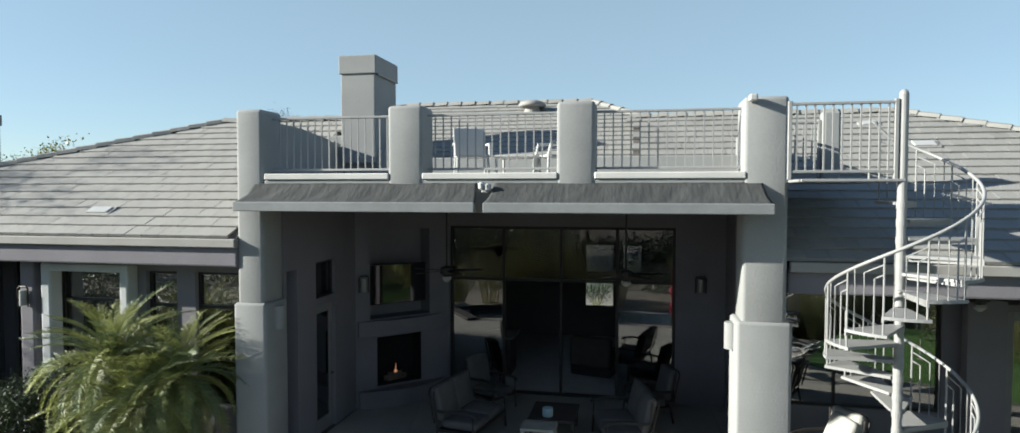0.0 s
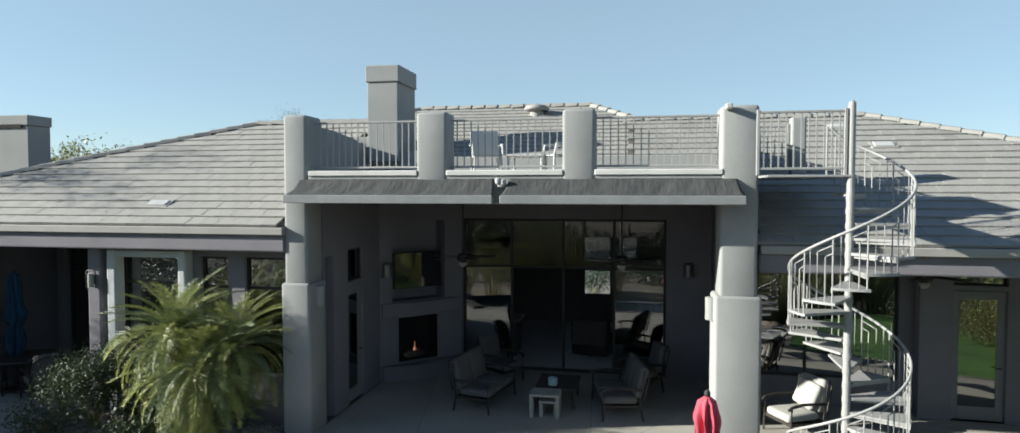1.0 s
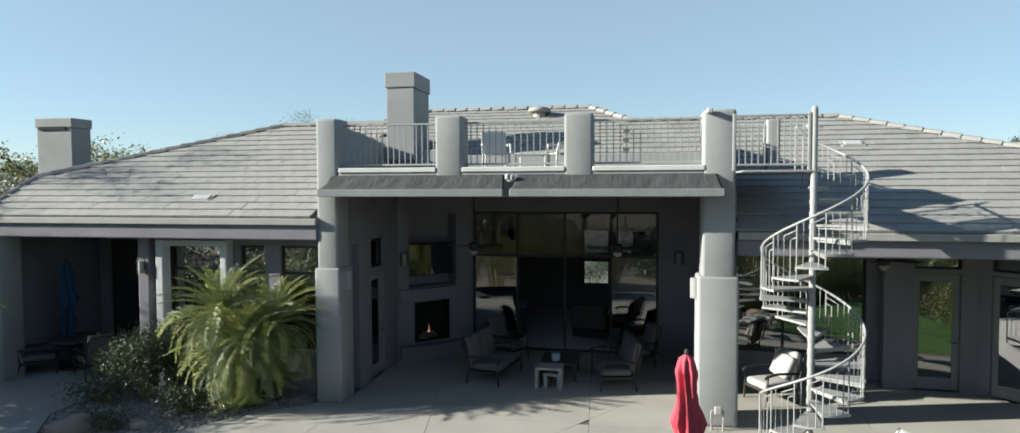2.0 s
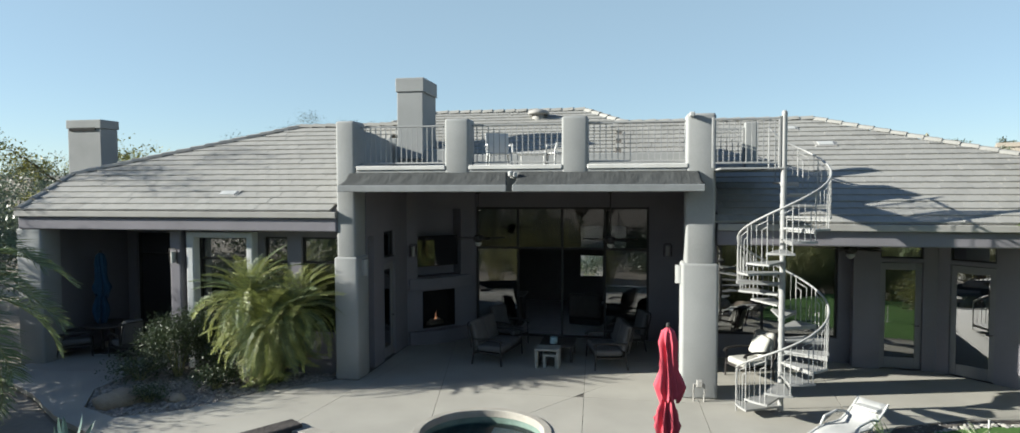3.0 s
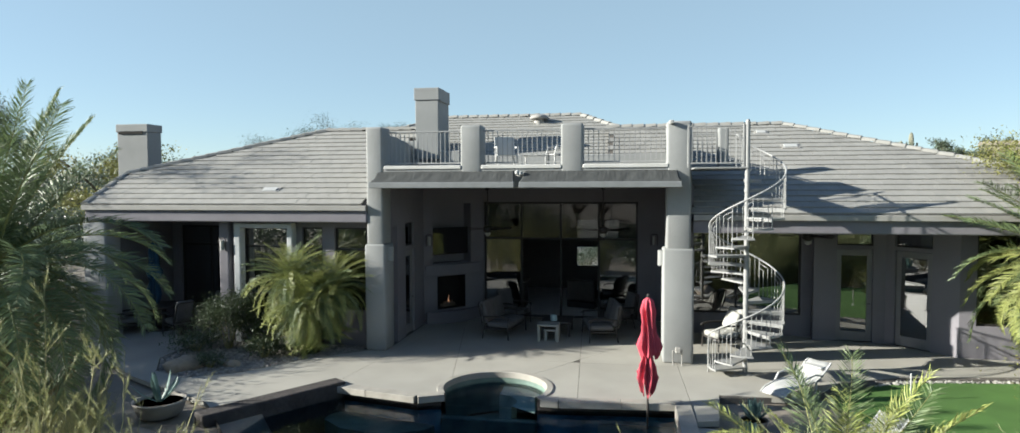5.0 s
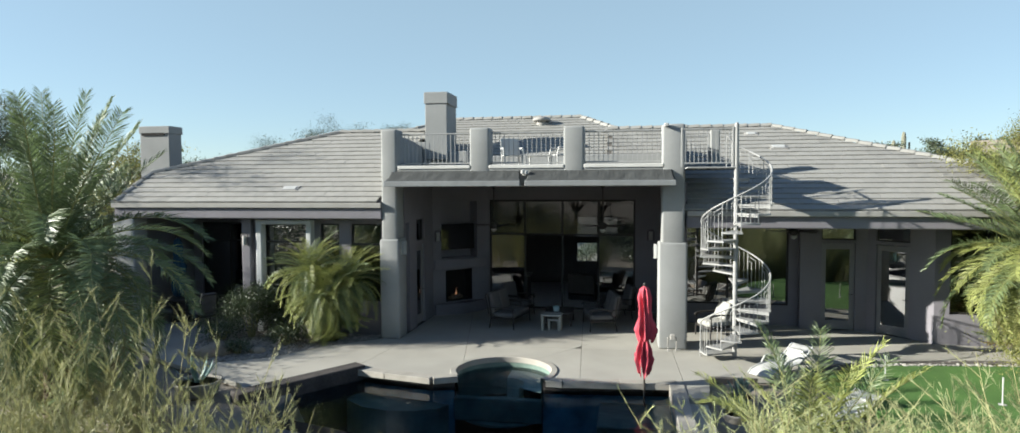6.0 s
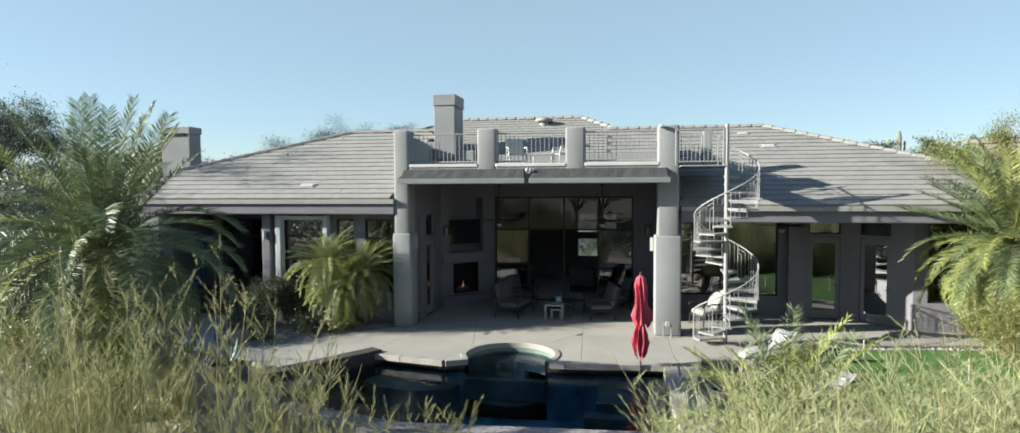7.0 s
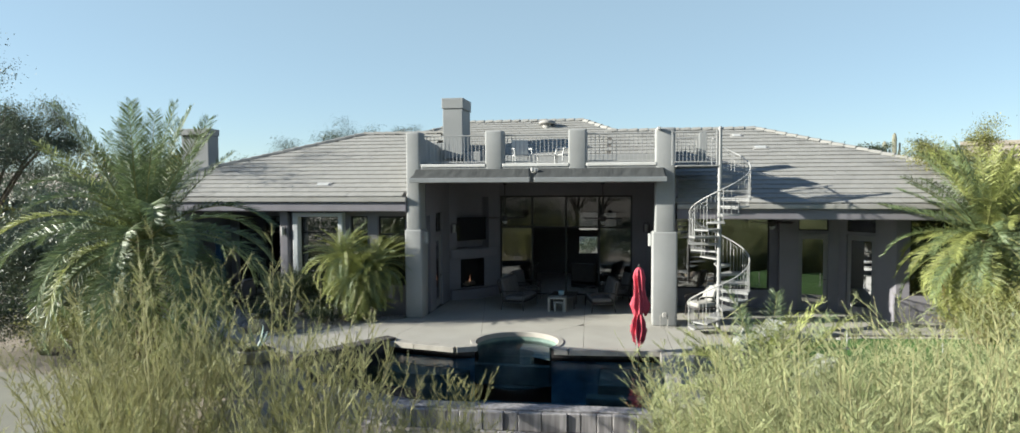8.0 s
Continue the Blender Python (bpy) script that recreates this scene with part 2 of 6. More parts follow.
    def mesh(self, name, mat, smooth=False):
        me = bpy.data.meshes.new(name)
        me.from_pydata(self.v, [], self.f)
        me.materials.append(mat)
        if smooth:
            me.polygons.foreach_set("use_smooth", [True] * len(me.polygons))
        me.update()
        return me


def thing(name, label, category, at=(0, 0, 0), turn=0, group="", kind=""):
    """An Empty at the thing's base, which parents its parts."""
    ob = new(name)
    ob.empty_display_size = 0.1
    ob.matrix_world = pose(*at, 0, 0, turn)
    return tagged(ob, label, category, group, kind)


def part(name, shape, mat, parent=None, label="", smooth=False, at=None):
    ob = new(name, shape.mesh(name, mat, smooth) if isinstance(shape, Shape) else shape)
    if parent is not None:
        ob.parent = parent
    if at is not None:
        ob.matrix_basis = at
    if label:
        ob["label"] = label
    return ob


def structure(name, shape, mat, label, smooth=False):
    return tagged(part(name, shape, mat, None, "", smooth), label, name.split("_")[0], "", "structure")


def inside(poly, x, y):
    hit = False
    for i in range(len(poly)):
        (x0, y0), (x1, y1) = poly[i - 1], poly[i]
        if (y0 > y) != (y1 > y) and x < (x1 - x0) * (y - y0) / (y1 - y0) + x0:
            hit = not hit
    return hit


# ---- ground ----
def ground_height(x, y):
    h = -0.14
    if y < -6.6:
        h -= 0.9 * min(1, (-6.6 - y) / 2.0) * 0.75
    if -7.2 < y < -2.2 and -6.0 < x < 1.9 or math.hypot(x + 1.88, y + 2.45) < 1.5:
        h = -2.2
    if x > 2.4 and y < -3.0:
        h -= 0.5 * min(1, (-3.0 - y) / 3.0) * (1 if y > -6.6 else 0.4)
    d = math.hypot(x, y - 5)
    if d > 24:
        h += (0.25 * noise.noise(Vector((x * 0.05, y * 0.05, 0)))) * min(1, (d - 24) / 20)
    if y > 22:
        far = min(1.0, (y - 22) / 45.0)
        h += far ** 1.3 * (6.3 + 2.0 * noise.noise(Vector((x * 0.012, y * 0.012, 3.0))))
    if y > 260:
        h += 26.0 * min(1, (y - 260) / 700) * (0.55 + 0.8 * noise.noise(Vector((x * 0.0022, 1.7, 0.3))))
    return h


def axis_steps(lo, hi, fine_lo, fine_hi, fine):
    a, out = fine_lo, []
    while a < fine_hi:
        out.append(a)
        a += fine
    step, b = fine, fine_hi
    while b < hi:
        out.append(b)
        step *= 1.32
        b += step
    out.append(hi)
    step, b = fine, fine_lo
    low = []
    while b > lo:
        step *= 1.32
        b -= step
        low.append(max(b, lo))
    return low[::-1] + out


xs, ys = axis_steps(-1800, 1800, -16, 14, 0.5), axis_steps(-600, 2400, -20, 8, 0.5)
g = Shape()
g.add([(x, y, ground_height(x, y)) for y in ys for x in xs],
      [(j * len(xs) + i, j * len(xs) + i + 1, (j + 1) * len(xs) + i + 1, (j + 1) * len(xs) + i) for j in range(len(ys) - 1) for i in range(len(xs) - 1)])
structure("ground", g, SOIL, "dry sandy desert soil around the house", True)

# patio slabs, cut along the control joints
SPA_C, SPA_R = (-1.88, -2.45), 1.08
arc = [(SPA_C[0] + SPA_R * math.cos(radians(a)), SPA_C[1] + SPA_R * math.sin(radians(a))) for a in range(212, -33, -10)]
PATIO = [(-13.6, 3.2), (-13.6, -0.9), (-11.4, -2.0), (-9.9, -3.0), (-7.2, -4.3), (-6.75, -4.75), (-5.35, -2.78), (-4.4, -3.0), (-3.3, -3.22)] + arc + \
        [(-0.5, -3.02), (1.72, -2.82), (1.72, -3.9), (2.4, -3.7), (2.6, -2.2), (4.3, -2.2), (5.2, -0.95), (6.6, -0.35), (9.3, 0.1), (13.5, 0.4), (13.5, 4.9), (-5.2, 4.9), (-5.2, 0.62), (-5.7, 0.0), (-6.8, -1.0), (-7.7, -2.3), (-8.7, -2.9), (-9.7, -2.5), (-10.4, -1.5), (-10.5, -0.2), (-10.2, 3.2)]
pb = bmesh.new()
pb.faces.new([pb.verts.new((x, y, 0)) for x, y in PATIO])
for (px, py), (qx, qy) in (((-3.0, -1.6), (-3.5, 1.0)), ((-1.3, -1.5), (-0.3, 0.0)), ((-0.3, 0.0), (-0.35, 1.0)), ((1.95, -0.2), (2.0, -3.0)), ((-5.3, -2.8), (-5.0, -0.3)), ((-8, -0.35), (8, -0.2)), ((4.6, 0), (4.8, 2)), ((-9, 2.5), (9, 2.6))):
    n = Vector((qy - py, px - qx, 0)).normalized()
    bmesh.ops.bisect_plane(pb, geom=pb.verts[:] + pb.edges[:] + pb.faces[:], plane_co=(px, py, 0), plane_no=n, dist=1e-4)
patio = structure("patio", Shape().prism([(-13.5, 3.1), (-13.5, -0.8), (-11.3, -1.8), (-10.6, -1.5), (-10.6, 3.1)], -0.3, -0.06), CONCRETE, "beige brushed concrete patio around the pool")
bmesh.ops.inset_individual(pb, faces=pb.faces[:], thickness=0.006)
for fa in [f for f in pb.faces]:
    pts = [(v.co.x, v.co.y) for v in fa.verts]
    if fa.calc_area() < 0.05 or len(pts) == 4 and min(e.calc_length() for e in fa.edges) < 0.02:
        continue
    part("slab", Shape().prism(pts, -0.10, 0.0), CONCRETE, patio)
pb.free()
structure("patio_bed", Shape().prism([(-5.9, 4.95), (-5.9, -1.6), (-3.0, -1.3), (-0.4, -1.2), (1.6, -2.5), (4.2, -2.1), (6.6, -0.45), (13.4, 0.3), (13.4, 4.95)], -0.5, -0.012), UNDERLAY, "dark sand bed under the patio joints")

structure("garden_path", Shape().prism([(-17.0, -6.7), (-9.3, -6.55), (-8.7, -9.8), (-17.0, -9.8)], -1.2, -0.10), PATH_GRIT, "pale grit garden path beside the palm")

# ---- roofs ----
SL = 0.51


def z_left(y):
    return 3.67 + 0.55 * (y + 0.02)


def z_right(y):
    return 3.47 + SL * (y - 0.2)


def z_mid(y):
    return 4.92 + 0.43 * (y - 3.2)


def roof(name, planes, front, fz, label, ridge_lines, near):
    """planes: slabs; front: plan polygon of the tiled front slope with height fz(y); near: a plan point by which the single tiles are picked."""
    house = thing(name, label, "roof", kind="structure")
    sh = Shape()
    for p in planes:
        sh.slab(p, 0.10)
    part("roof_deck", sh, UNDERLAY, house)
    slope = (fz(1) - fz(0))
    run = 0.285 / math.sqrt(1 + slope * slope)
    y0, y1 = min(p[1] for p in front), max(p[1] for p in front)
    x0, x1 = min(p[0] for p in front), max(p[0] for p in front)
    w, ang = 0.30, math.degrees(math.atan(slope))
    tile = Shape()
    tile.add([(-w / 2 + 0.0025, 0, 0), (w / 2 - 0.0025, 0, 0), (-w / 2 + 0.0025, 0.33, -0.005), (w / 2 - 0.0025, 0.33, -0.005),
              (-w / 2 + 0.0025, 0.004, 0.046), (w / 2 - 0.0025, 0.004, 0.046), (-w / 2 + 0.0025, 0.33, 0.012), (w / 2 - 0.0025, 0.33, 0.012)],
             [(0, 2, 3, 1), (4, 5, 7, 6), (0, 1, 5, 4), (2, 6, 7, 3), (0, 4, 6, 2), (1, 3, 7, 5)])
    tm = tile.mesh("tile", TILE)
    rng = random.Random(name)
    spots = []
    row, y = 0, y0
    while y < y1:
        x = x0 + (w / 2 if row % 2 else 0) + rng.uniform(-0.02, 0.02)
        while x < x1:
            if inside(front, x, y + run * 0.5):
                spots.append((x, y))
            x += w
        y += run
        row += 1
    spots.sort(key=lambda s: math.hypot(s[0] - near[0], s[1] - near[1]))
    rest = Shape()
    for i, (x, y) in enumerate(spots):
        m = pose(x, y, fz(y) + 0.012 + rng.uniform(0, 0.006), ang + rng.uniform(-0.5, 0.5), rng.uniform(-0.5, 0.5), rng.uniform(-0.5, 0.5))
        if i < 300:
            part("tile", tm, TILE, house, at=m)
        else:
            rest.add([m @ Vector(v) for v in tile.v], tile.f)
    if rest.v:
        tagged(part("tile_field", rest, TILE_FAR, house), kind="stuff")
    # capping tiles along hips and ridges
    for a, b in ridge_lines:
        a, b = Vector(a), Vector(b)
        n = max(1, int((b - a).length / 0.36))
        cap = Shape()
        prof = [(-0.115, -0.05), (-0.07, 0.025), (0, 0.048), (0.07, 0.025), (0.115, -0.05)]
        cap.add([(px, yy, pz + dz) for yy, dz, s in ((0, 0.025, 1.06), (0.40, 0.0, 0.95)) for px, pz in [(q[0] * s, q[1]) for q in prof]] + [(px, 0, pz - 0.03) for px, pz in prof],
                [(i, i + 1, i + 6, i + 5) for i in range(4)] + [(i + 10, i + 11, i + 1, i) for i in range(4)])
        cm = cap.mesh("ridge_tile", TILE)
        d = (b - a).normalized()
        q = d.to_track_quat("Y", "Z").to_matrix().to_4x4()
        for i in range(n):
            part("ridge_tile", cm, TILE, house, at=Matrix.Translation(a + (b - a) * i / n + Vector((0, 0, 0.05))) @ q @ pose(0, 0, 0, 0, rng.uniform(-2, 2), rng.uniform(-1.5, 1.5)))
    return house


LA, LB, LC = (-13.75, -0.02), (-13.75, 1.55), (-8.6, 4.05)
lf = [LA, (-5.66, -0.02), (-5.66, 0.7), (-5.62, 0.7), (-5.62, 4.05), LC, LB]
roof("roof_west", [[(x, y, z_left(y)) for x, y in lf],
                   [(-13.75, 1.55, z_left(1.55)), (-8.6, 4.05, z_left(4.05)), (-13.75, 7.4, z_left(1.55))],
                   [(-8.6, 4.05, z_left(4.05)), (-5.4, 4.05, z_left(4.05)), (-5.4, 9.0, 3.5), (-13.75, 9.0, 3.5), (-13.75, 7.4, z_left(1.55))]],
     lf, z_left, "hipped roof of flat grey-tan concrete tiles",
     [((-13.75, 1.55, z_left(1.55)), (-8.6, 4.05, z_left(4.05))), ((-8.6, 4.05, z_left(4.05)), (-5.4, 4.05, z_left(4.05))), ((-13.75, -0.02, z_left(-0.02)), (-13.75, 1.55, z_left(1.55)))], (-7.5, 0))
rf = [(2.32, 0.2), (13.6, 0.2), (10.5, 2.05), (5.3, 5.05), (0.25, 5.05), (0.25, 3.3), (2.32, 3.3)]
roof("roof_east", [[(x, y, z_right(y)) for x, y in rf],
                   [(5.3, 5.05, z_right(5.05)), (13.6, 0.2, 3.47), (13.6, 9.9, 3.47)],
                   [(0.3, 5.05, z_right(5.05)), (5.3, 5.05, z_right(5.05)), (13.6, 9.9, 3.47), (0.3, 9.9, 3.47)]],
     rf, z_right, "hipped roof of flat grey-tan concrete tiles in low sun",
     [((13.6, 0.2, 3.47), (5.3, 5.05, z_right(5.05))), ((5.3, 5.05, z_right(5.05)), (0.2, 5.05, z_right(5.05)))], (4.5, 0))
mf = [(-5.4, 3.25), (1.0, 3.25), (1.0, 5.2), (-0.75, 7.0), (-5.45, 7.0), (-7.8, 5.2), (-8.2, 4.0), (-5.4, 4.0)]
roof("roof_centre", [[(x, y, z_mid(y)) for x, y in mf],
                     [(-0.75, 7, z_mid(7)), (4.5, 11.5, 4.4), (-9.5, 11.5, 4.4), (-5.45, 7, z_mid(7))],
                     [(-0.75, 7, z_mid(7)), (1.0, 5.2, z_mid(5.2)), (4.5, 11.5, 4.4)],
                     [(-5.45, 7, z_mid(7)), (-9.5, 11.5, 4.4), (-8.2, 4.0, z_mid(4.0)), (-7.8, 5.2, z_mid(5.2))]],
     mf, z_mid, "higher central roof of flat concrete tiles behind the deck",
     [((-0.75, 7, z_mid(7)), (-5.45, 7, z_mid(7))), ((1.0, 5.2, z_mid(5.2)), (-0.75, 7, z_mid(7))), ((-7.8, 5.2, z_mid(5.2)), (-5.45, 7, z_mid(7)))], (-1.5, 3.5))

# eaves: fascia and the beam below
e = Shape().soft(-13.85, -5.652, -0.06, 0.06, 3.54, 3.675, 0.012, 1)
structure("fascia_west", e, FASCIA, "pale painted fascia board under the roof edge")
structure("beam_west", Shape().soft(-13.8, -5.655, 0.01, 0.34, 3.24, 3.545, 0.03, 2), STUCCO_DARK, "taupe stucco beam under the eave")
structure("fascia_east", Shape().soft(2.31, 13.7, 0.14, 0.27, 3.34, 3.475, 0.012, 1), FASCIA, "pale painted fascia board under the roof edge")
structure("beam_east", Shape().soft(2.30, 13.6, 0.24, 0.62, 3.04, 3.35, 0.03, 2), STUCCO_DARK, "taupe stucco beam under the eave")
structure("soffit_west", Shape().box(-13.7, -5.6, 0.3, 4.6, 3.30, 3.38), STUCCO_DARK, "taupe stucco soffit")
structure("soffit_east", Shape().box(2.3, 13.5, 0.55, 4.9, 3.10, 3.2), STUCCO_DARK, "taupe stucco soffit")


# ---- walls with openings ----
def wall(name, a, b, t, z0, z1, holes, mat, label):
    """A wall from plan point a to b, thickness t behind it; holes: (s0, s1, z0, z1) along its length."""
    a, b = Vector((*a, 0)), Vector((*b, 0))
    L = (b - a).length
    ang = math.degrees(math.atan2(b.y - a.y, b.x - a.x))
    m = pose(a.x, a.y, 0, 0, 0, ang)
    s = Shape()
    cuts = sorted({0.0, L, *[h[0] for h in holes], *[h[1] for h in holes]})
    for s0, s1 in zip(cuts, cuts[1:]):
        col = sorted([h for h in holes if h[0] <= s0 + 1e-6 and h[1] >= s1 - 1e-6], key=lambda h: h[2])
        z = z0
        for h in col:
            if h[2] > z:
                s.box(s0, s1, 0, t, z, h[2], m)
            z = h[3]
        if z < z1:
            s.box(s0, s1, 0, t, z, z1, m)
    structure(name, s, mat, label)
    return m


def window(name, m, s0, s1, z0, z1, inset, label, cols=(), rows=(), glass=None, bar=0.05, kind="window", open_cells=(), skew=0.0, top_glass=None):
    """A framed window or glazed wall set into an opening: frame, mullions, panes."""
    w = thing(name, label, kind, kind="structure")
    f = Shape()
    f.box(s0, s0 + bar, inset, inset + 0.07, z0, z1, m).box(s1 - bar, s1, inset, inset + 0.07, z0, z1, m)
    f.box(s0 + bar, s1 - bar, inset, inset + 0.07, z0, z0 + bar, m).box(s0 + bar, s1 - bar, inset, inset + 0.07, z1 - bar, z1, m)
    part("window_frame", f, FRAME_DARK, w)
    for c in cols:
        part("mullion", Shape().box(c - bar / 2, c + bar / 2, inset + 0.004, inset + 0.066, z0 + bar, z1 - bar, m), FRAME_DARK, w)
    for r in rows:
        part("transom_bar", Shape().box(s0 + bar, s1 - bar, inset - 0.003, inset + 0.073, r - bar / 2, r + bar / 2, m), FRAME_DARK, w)
    cs, rs = [s0, *cols, s1], [z0, *rows, z1]
    for ci, (c0, c1) in enumerate(zip(cs, cs[1:])):
        for ri, (r0, r1) in enumerate(zip(rs, rs[1:])):
            if (ci, ri) in open_cells:
                continue
            half = (c1 - c0) / 2 - bar * 0.4
            hung = m @ pose((c0 + c1) / 2, inset + 0.033, 0, 0, 0, skew if c1 == s1 else 0)
            p = part("pane", Shape().box(-half, half, -0.003, 0.003, r0 + bar * 0.4, r1 - bar * 0.4, hung), (top_glass if r1 == z1 and top_glass else glass) or GLASS_DARK, w)
            p.visible_shadow = False
    return w


def glazed_door(name, m, s0, s1, h, inset, label, skew=0.0):
    """A painted door leaf with one tall pane, and its lever handle."""
    d = thing(name, label, "door", kind="structure")
    st = 0.13
    f = Shape()
    f.soft(s0, s0 + st, inset, inset + 0.05, 0.01, h, 0.008, 1, m).soft(s1 - st, s1, inset, inset + 0.05, 0.01, h, 0.008, 1, m)
    f.soft(s0 + st, s1 - st, inset + 0.003, inset + 0.047, 0.01, 0.27, 0.006, 1, m).soft(s0 + st, s1 - st, inset + 0.003, inset + 0.047, h - 0.16, h, 0.006, 1, m)
    part("door_leaf", f, DOOR_PAINT, d)
    part("pane", Shape().box(st - 0.01 - (s1 - s0) / 2, (s1 - s0) / 2 - st + 0.01, -0.004, 0.004, 0.26, h - 0.15, m @ pose((s0 + s1) / 2, inset + 0.024, 0, 0, 0, skew)), GLASS_DARK, d).visible_shadow = False
    part("door_handle", Shape().tube([m @ Vector((s1 - 0.065, inset - 0.05, 1.02)), m @ Vector((s1 - 0.17, inset - 0.05, 1.02))], 0.011).tube([m @ Vector((s1 - 0.065, inset, 1.02)), m @ Vector((s1 - 0.065, inset - 0.05, 1.02))], 0.013), IRON, d)
    return d


# west wing
WY = 0.55
m = wall("wall_west", (-9.98, WY), (-5.62, WY), 0.25, -0.1, 3.4, [(0.55, 2.0, 0.5, 3.08), (2.28, 2.86, 0.9, 3.08), (3.2, 4.1, 0.9, 3.08)], STUCCO_DARK, "taupe stucco wall of the west wing")
window("window_1", m, 0.55, 2.0, 0.5, 3.08, 0.08, "tall dark framed window with a louvred upper light", (), (1.3, 1.95, 2.55))
window("window_2", m, 2.28, 2.86, 0.9, 3.08, 0.08, "narrow dark framed window", (), (2.5,))
window("window_3", m, 3.2, 4.1, 0.9, 3.08, 0.08, "dark framed window beside the pillar", (), (2.5,))
po = Shape()
po.soft(-9.55, -9.36, 0.32, WY + 0.02, 0.0, 3.2, 0.03, 2).soft(-8.02, -7.86, 0.32, WY + 0.02, 0.0, 3.2, 0.03, 2).soft(-9.50, -7.9, 0.33, WY + 0.018, 3.06, 3.19, 0.02, 2)
structure("trim_window", po, TRIM_PALE, "raised pale stucco surround of the tall window")
structure("wall_west_return", Shape().box(-9.98, -9.74, WY + 0.26, 3.3, -0.1, 3.4), STUCCO_DARK, "taupe stucco return wall")
structure("pillar_west", Shape().soft(-10.0, -9.72, 0.35, WY - 0.004, -0.05, 3.28, 0.03, 2), STUCCO_DARK, "taupe stucco pier under the eave")
m = wall("wall_west_recess", (-13.5, 3.1), (-9.98, 3.1), 0.25, -0.1, 3.4, [(0.3, 3.3, 0.0, 2.95)], STUCCO_DARK, "taupe stucco wall behind the side patio")
window("window_4", m, 0.3, 3.3, 0.02, 2.95, 0.08, "dark glazed sliding wall of the side patio", (1.3, 2.3), (2.35,))
structure("wall_west_end", Shape().soft(-13.9, -13.2, 0.03, 0.6, -0.1, 3.25, 0.05, 3), STUCCO, "stucco corner pillar of the west wing", True)
structure("wall_west_side", Shape().box(-13.85, -13.6, 0.4, 9.0, -0.1, 3.6), STUCCO_DARK, "taupe stucco end wall")

# east wing
m = wall("wall_east", (2.2, 3.4), (5.9, 3.4), 0.25, -0.1, 3.2, [(0.3, 3.3, 0.58, 3.02)], STUCCO_DARK, "taupe stucco wall of the east wing")
window("window_5", m, 0.3, 3.3, 0.58, 3.02, 0.06, "wide dark framed window behind the spiral stair", (1.6,), ())
m = wall("wall_east_doors", (5.72, 3.02), (7.45, 2.90), 0.25, -0.1, 3.2, [(0.56, 1.44, 0.0, 2.47), (0.56, 1.44, 2.56, 3.02)], STUCCO_DARK, "taupe stucco wall with a glazed door")
glazed_door("door_1", m, 0.56, 1.44, 2.45, 0.08, "grey painted door with a full glass pane")
window("window_6", m, 0.56, 1.44, 2.56, 3.02, 0.08, "transom light over a door", (), (), bar=0.035)
m = wall("wall_east_angle", (7.45, 2.90), (8.62, 1.62), 0.25, -0.1, 3.2, [(0.24, 1.12, 0.0, 2.47), (0.24, 1.12, 2.56, 3.02)], STUCCO_DARK, "angled taupe stucco wall with a second glazed door")
glazed_door("door_2", m, 0.24, 1.12, 2.45, 0.06, "grey painted door with a full glass pane in the angled wall", 4.5)
window("window_7", m, 0.24, 1.12, 2.56, 3.02, 0.06, "transom light over a door in the angled wall", (), (), bar=0.035)
m = wall("wall_east_end", (8.62, 1.62), (13.2, 1.2), 0.25, -0.1, 3.2, [(0.35, 2.9, 0.78, 3.02)], STUCCO_DARK, "taupe stucco wall with a low window")
window("window_8", m, 0.35, 2.9, 0.78, 3.02, 0.08, "dark framed three-light window", (1.2, 2.05), ())
structure("wall_east_side", Shape().box(13.0, 13.25, 1.46, 9.5, -0.1, 3.45), STUCCO_DARK, "taupe stucco end wall")
structure("wall_back", Shape().box(-13.6, -5.9, 8.6, 8.85, -0.1, 3.5).box(2.3, 13.0, 9.4, 9.65, -0.1, 3.4), STUCCO_DARK, "taupe stucco back walls")
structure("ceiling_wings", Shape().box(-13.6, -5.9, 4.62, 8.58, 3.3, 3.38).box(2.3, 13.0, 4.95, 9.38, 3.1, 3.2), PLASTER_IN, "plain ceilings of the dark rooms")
structure("floor_wings", Shape().box(-13.5, -9.98, 3.36, 8.58, -0.12, 0.0).box(-9.7, -5.9, 0.82, 8.58, -0.12, 0.0).box(2.3, 12.98, 4.92, 9.38, -0.12, 0.0), CARPET, "tiled floors of the dark rooms")

# ---- portico with the roof deck ----
DECK = 4.55


def pillar(name, x0, x1, y0, y1, zs, grow, label):
    s = Shape()
    s.soft(x0, x1, y0 + 0.05, y1 - 0.02, 0.0, zs, 0.05, 3)
    s.soft(x0 + grow, x1 - grow, y0 + 0.09, y1 - 0.05, zs - 0.04, 5.64, 0.055, 3)
    return structure(name, s, STUCCO, label, True)


pillar("pillar_1", -5.72, -5.18, -0.05, 0.66, 2.70, 0.05, "tall pale stucco pillar with a thicker base")
pillar("pillar_2", 1.62, 2.32, -0.05, 0.68, 2.69, 0.07, "tall pale stucco pillar with a thicker base")
for i, (x0, x1) in enumerate(((-3.23, -2.70), (-0.77, -0.24))):
    structure("parapet_pillar_%d" % (i + 1), Shape().soft(x0, x1, 0.04, 0.56, 4.45, 5.64, 0.055, 3), STUCCO, "rounded stucco pillar of the deck parapet", True)
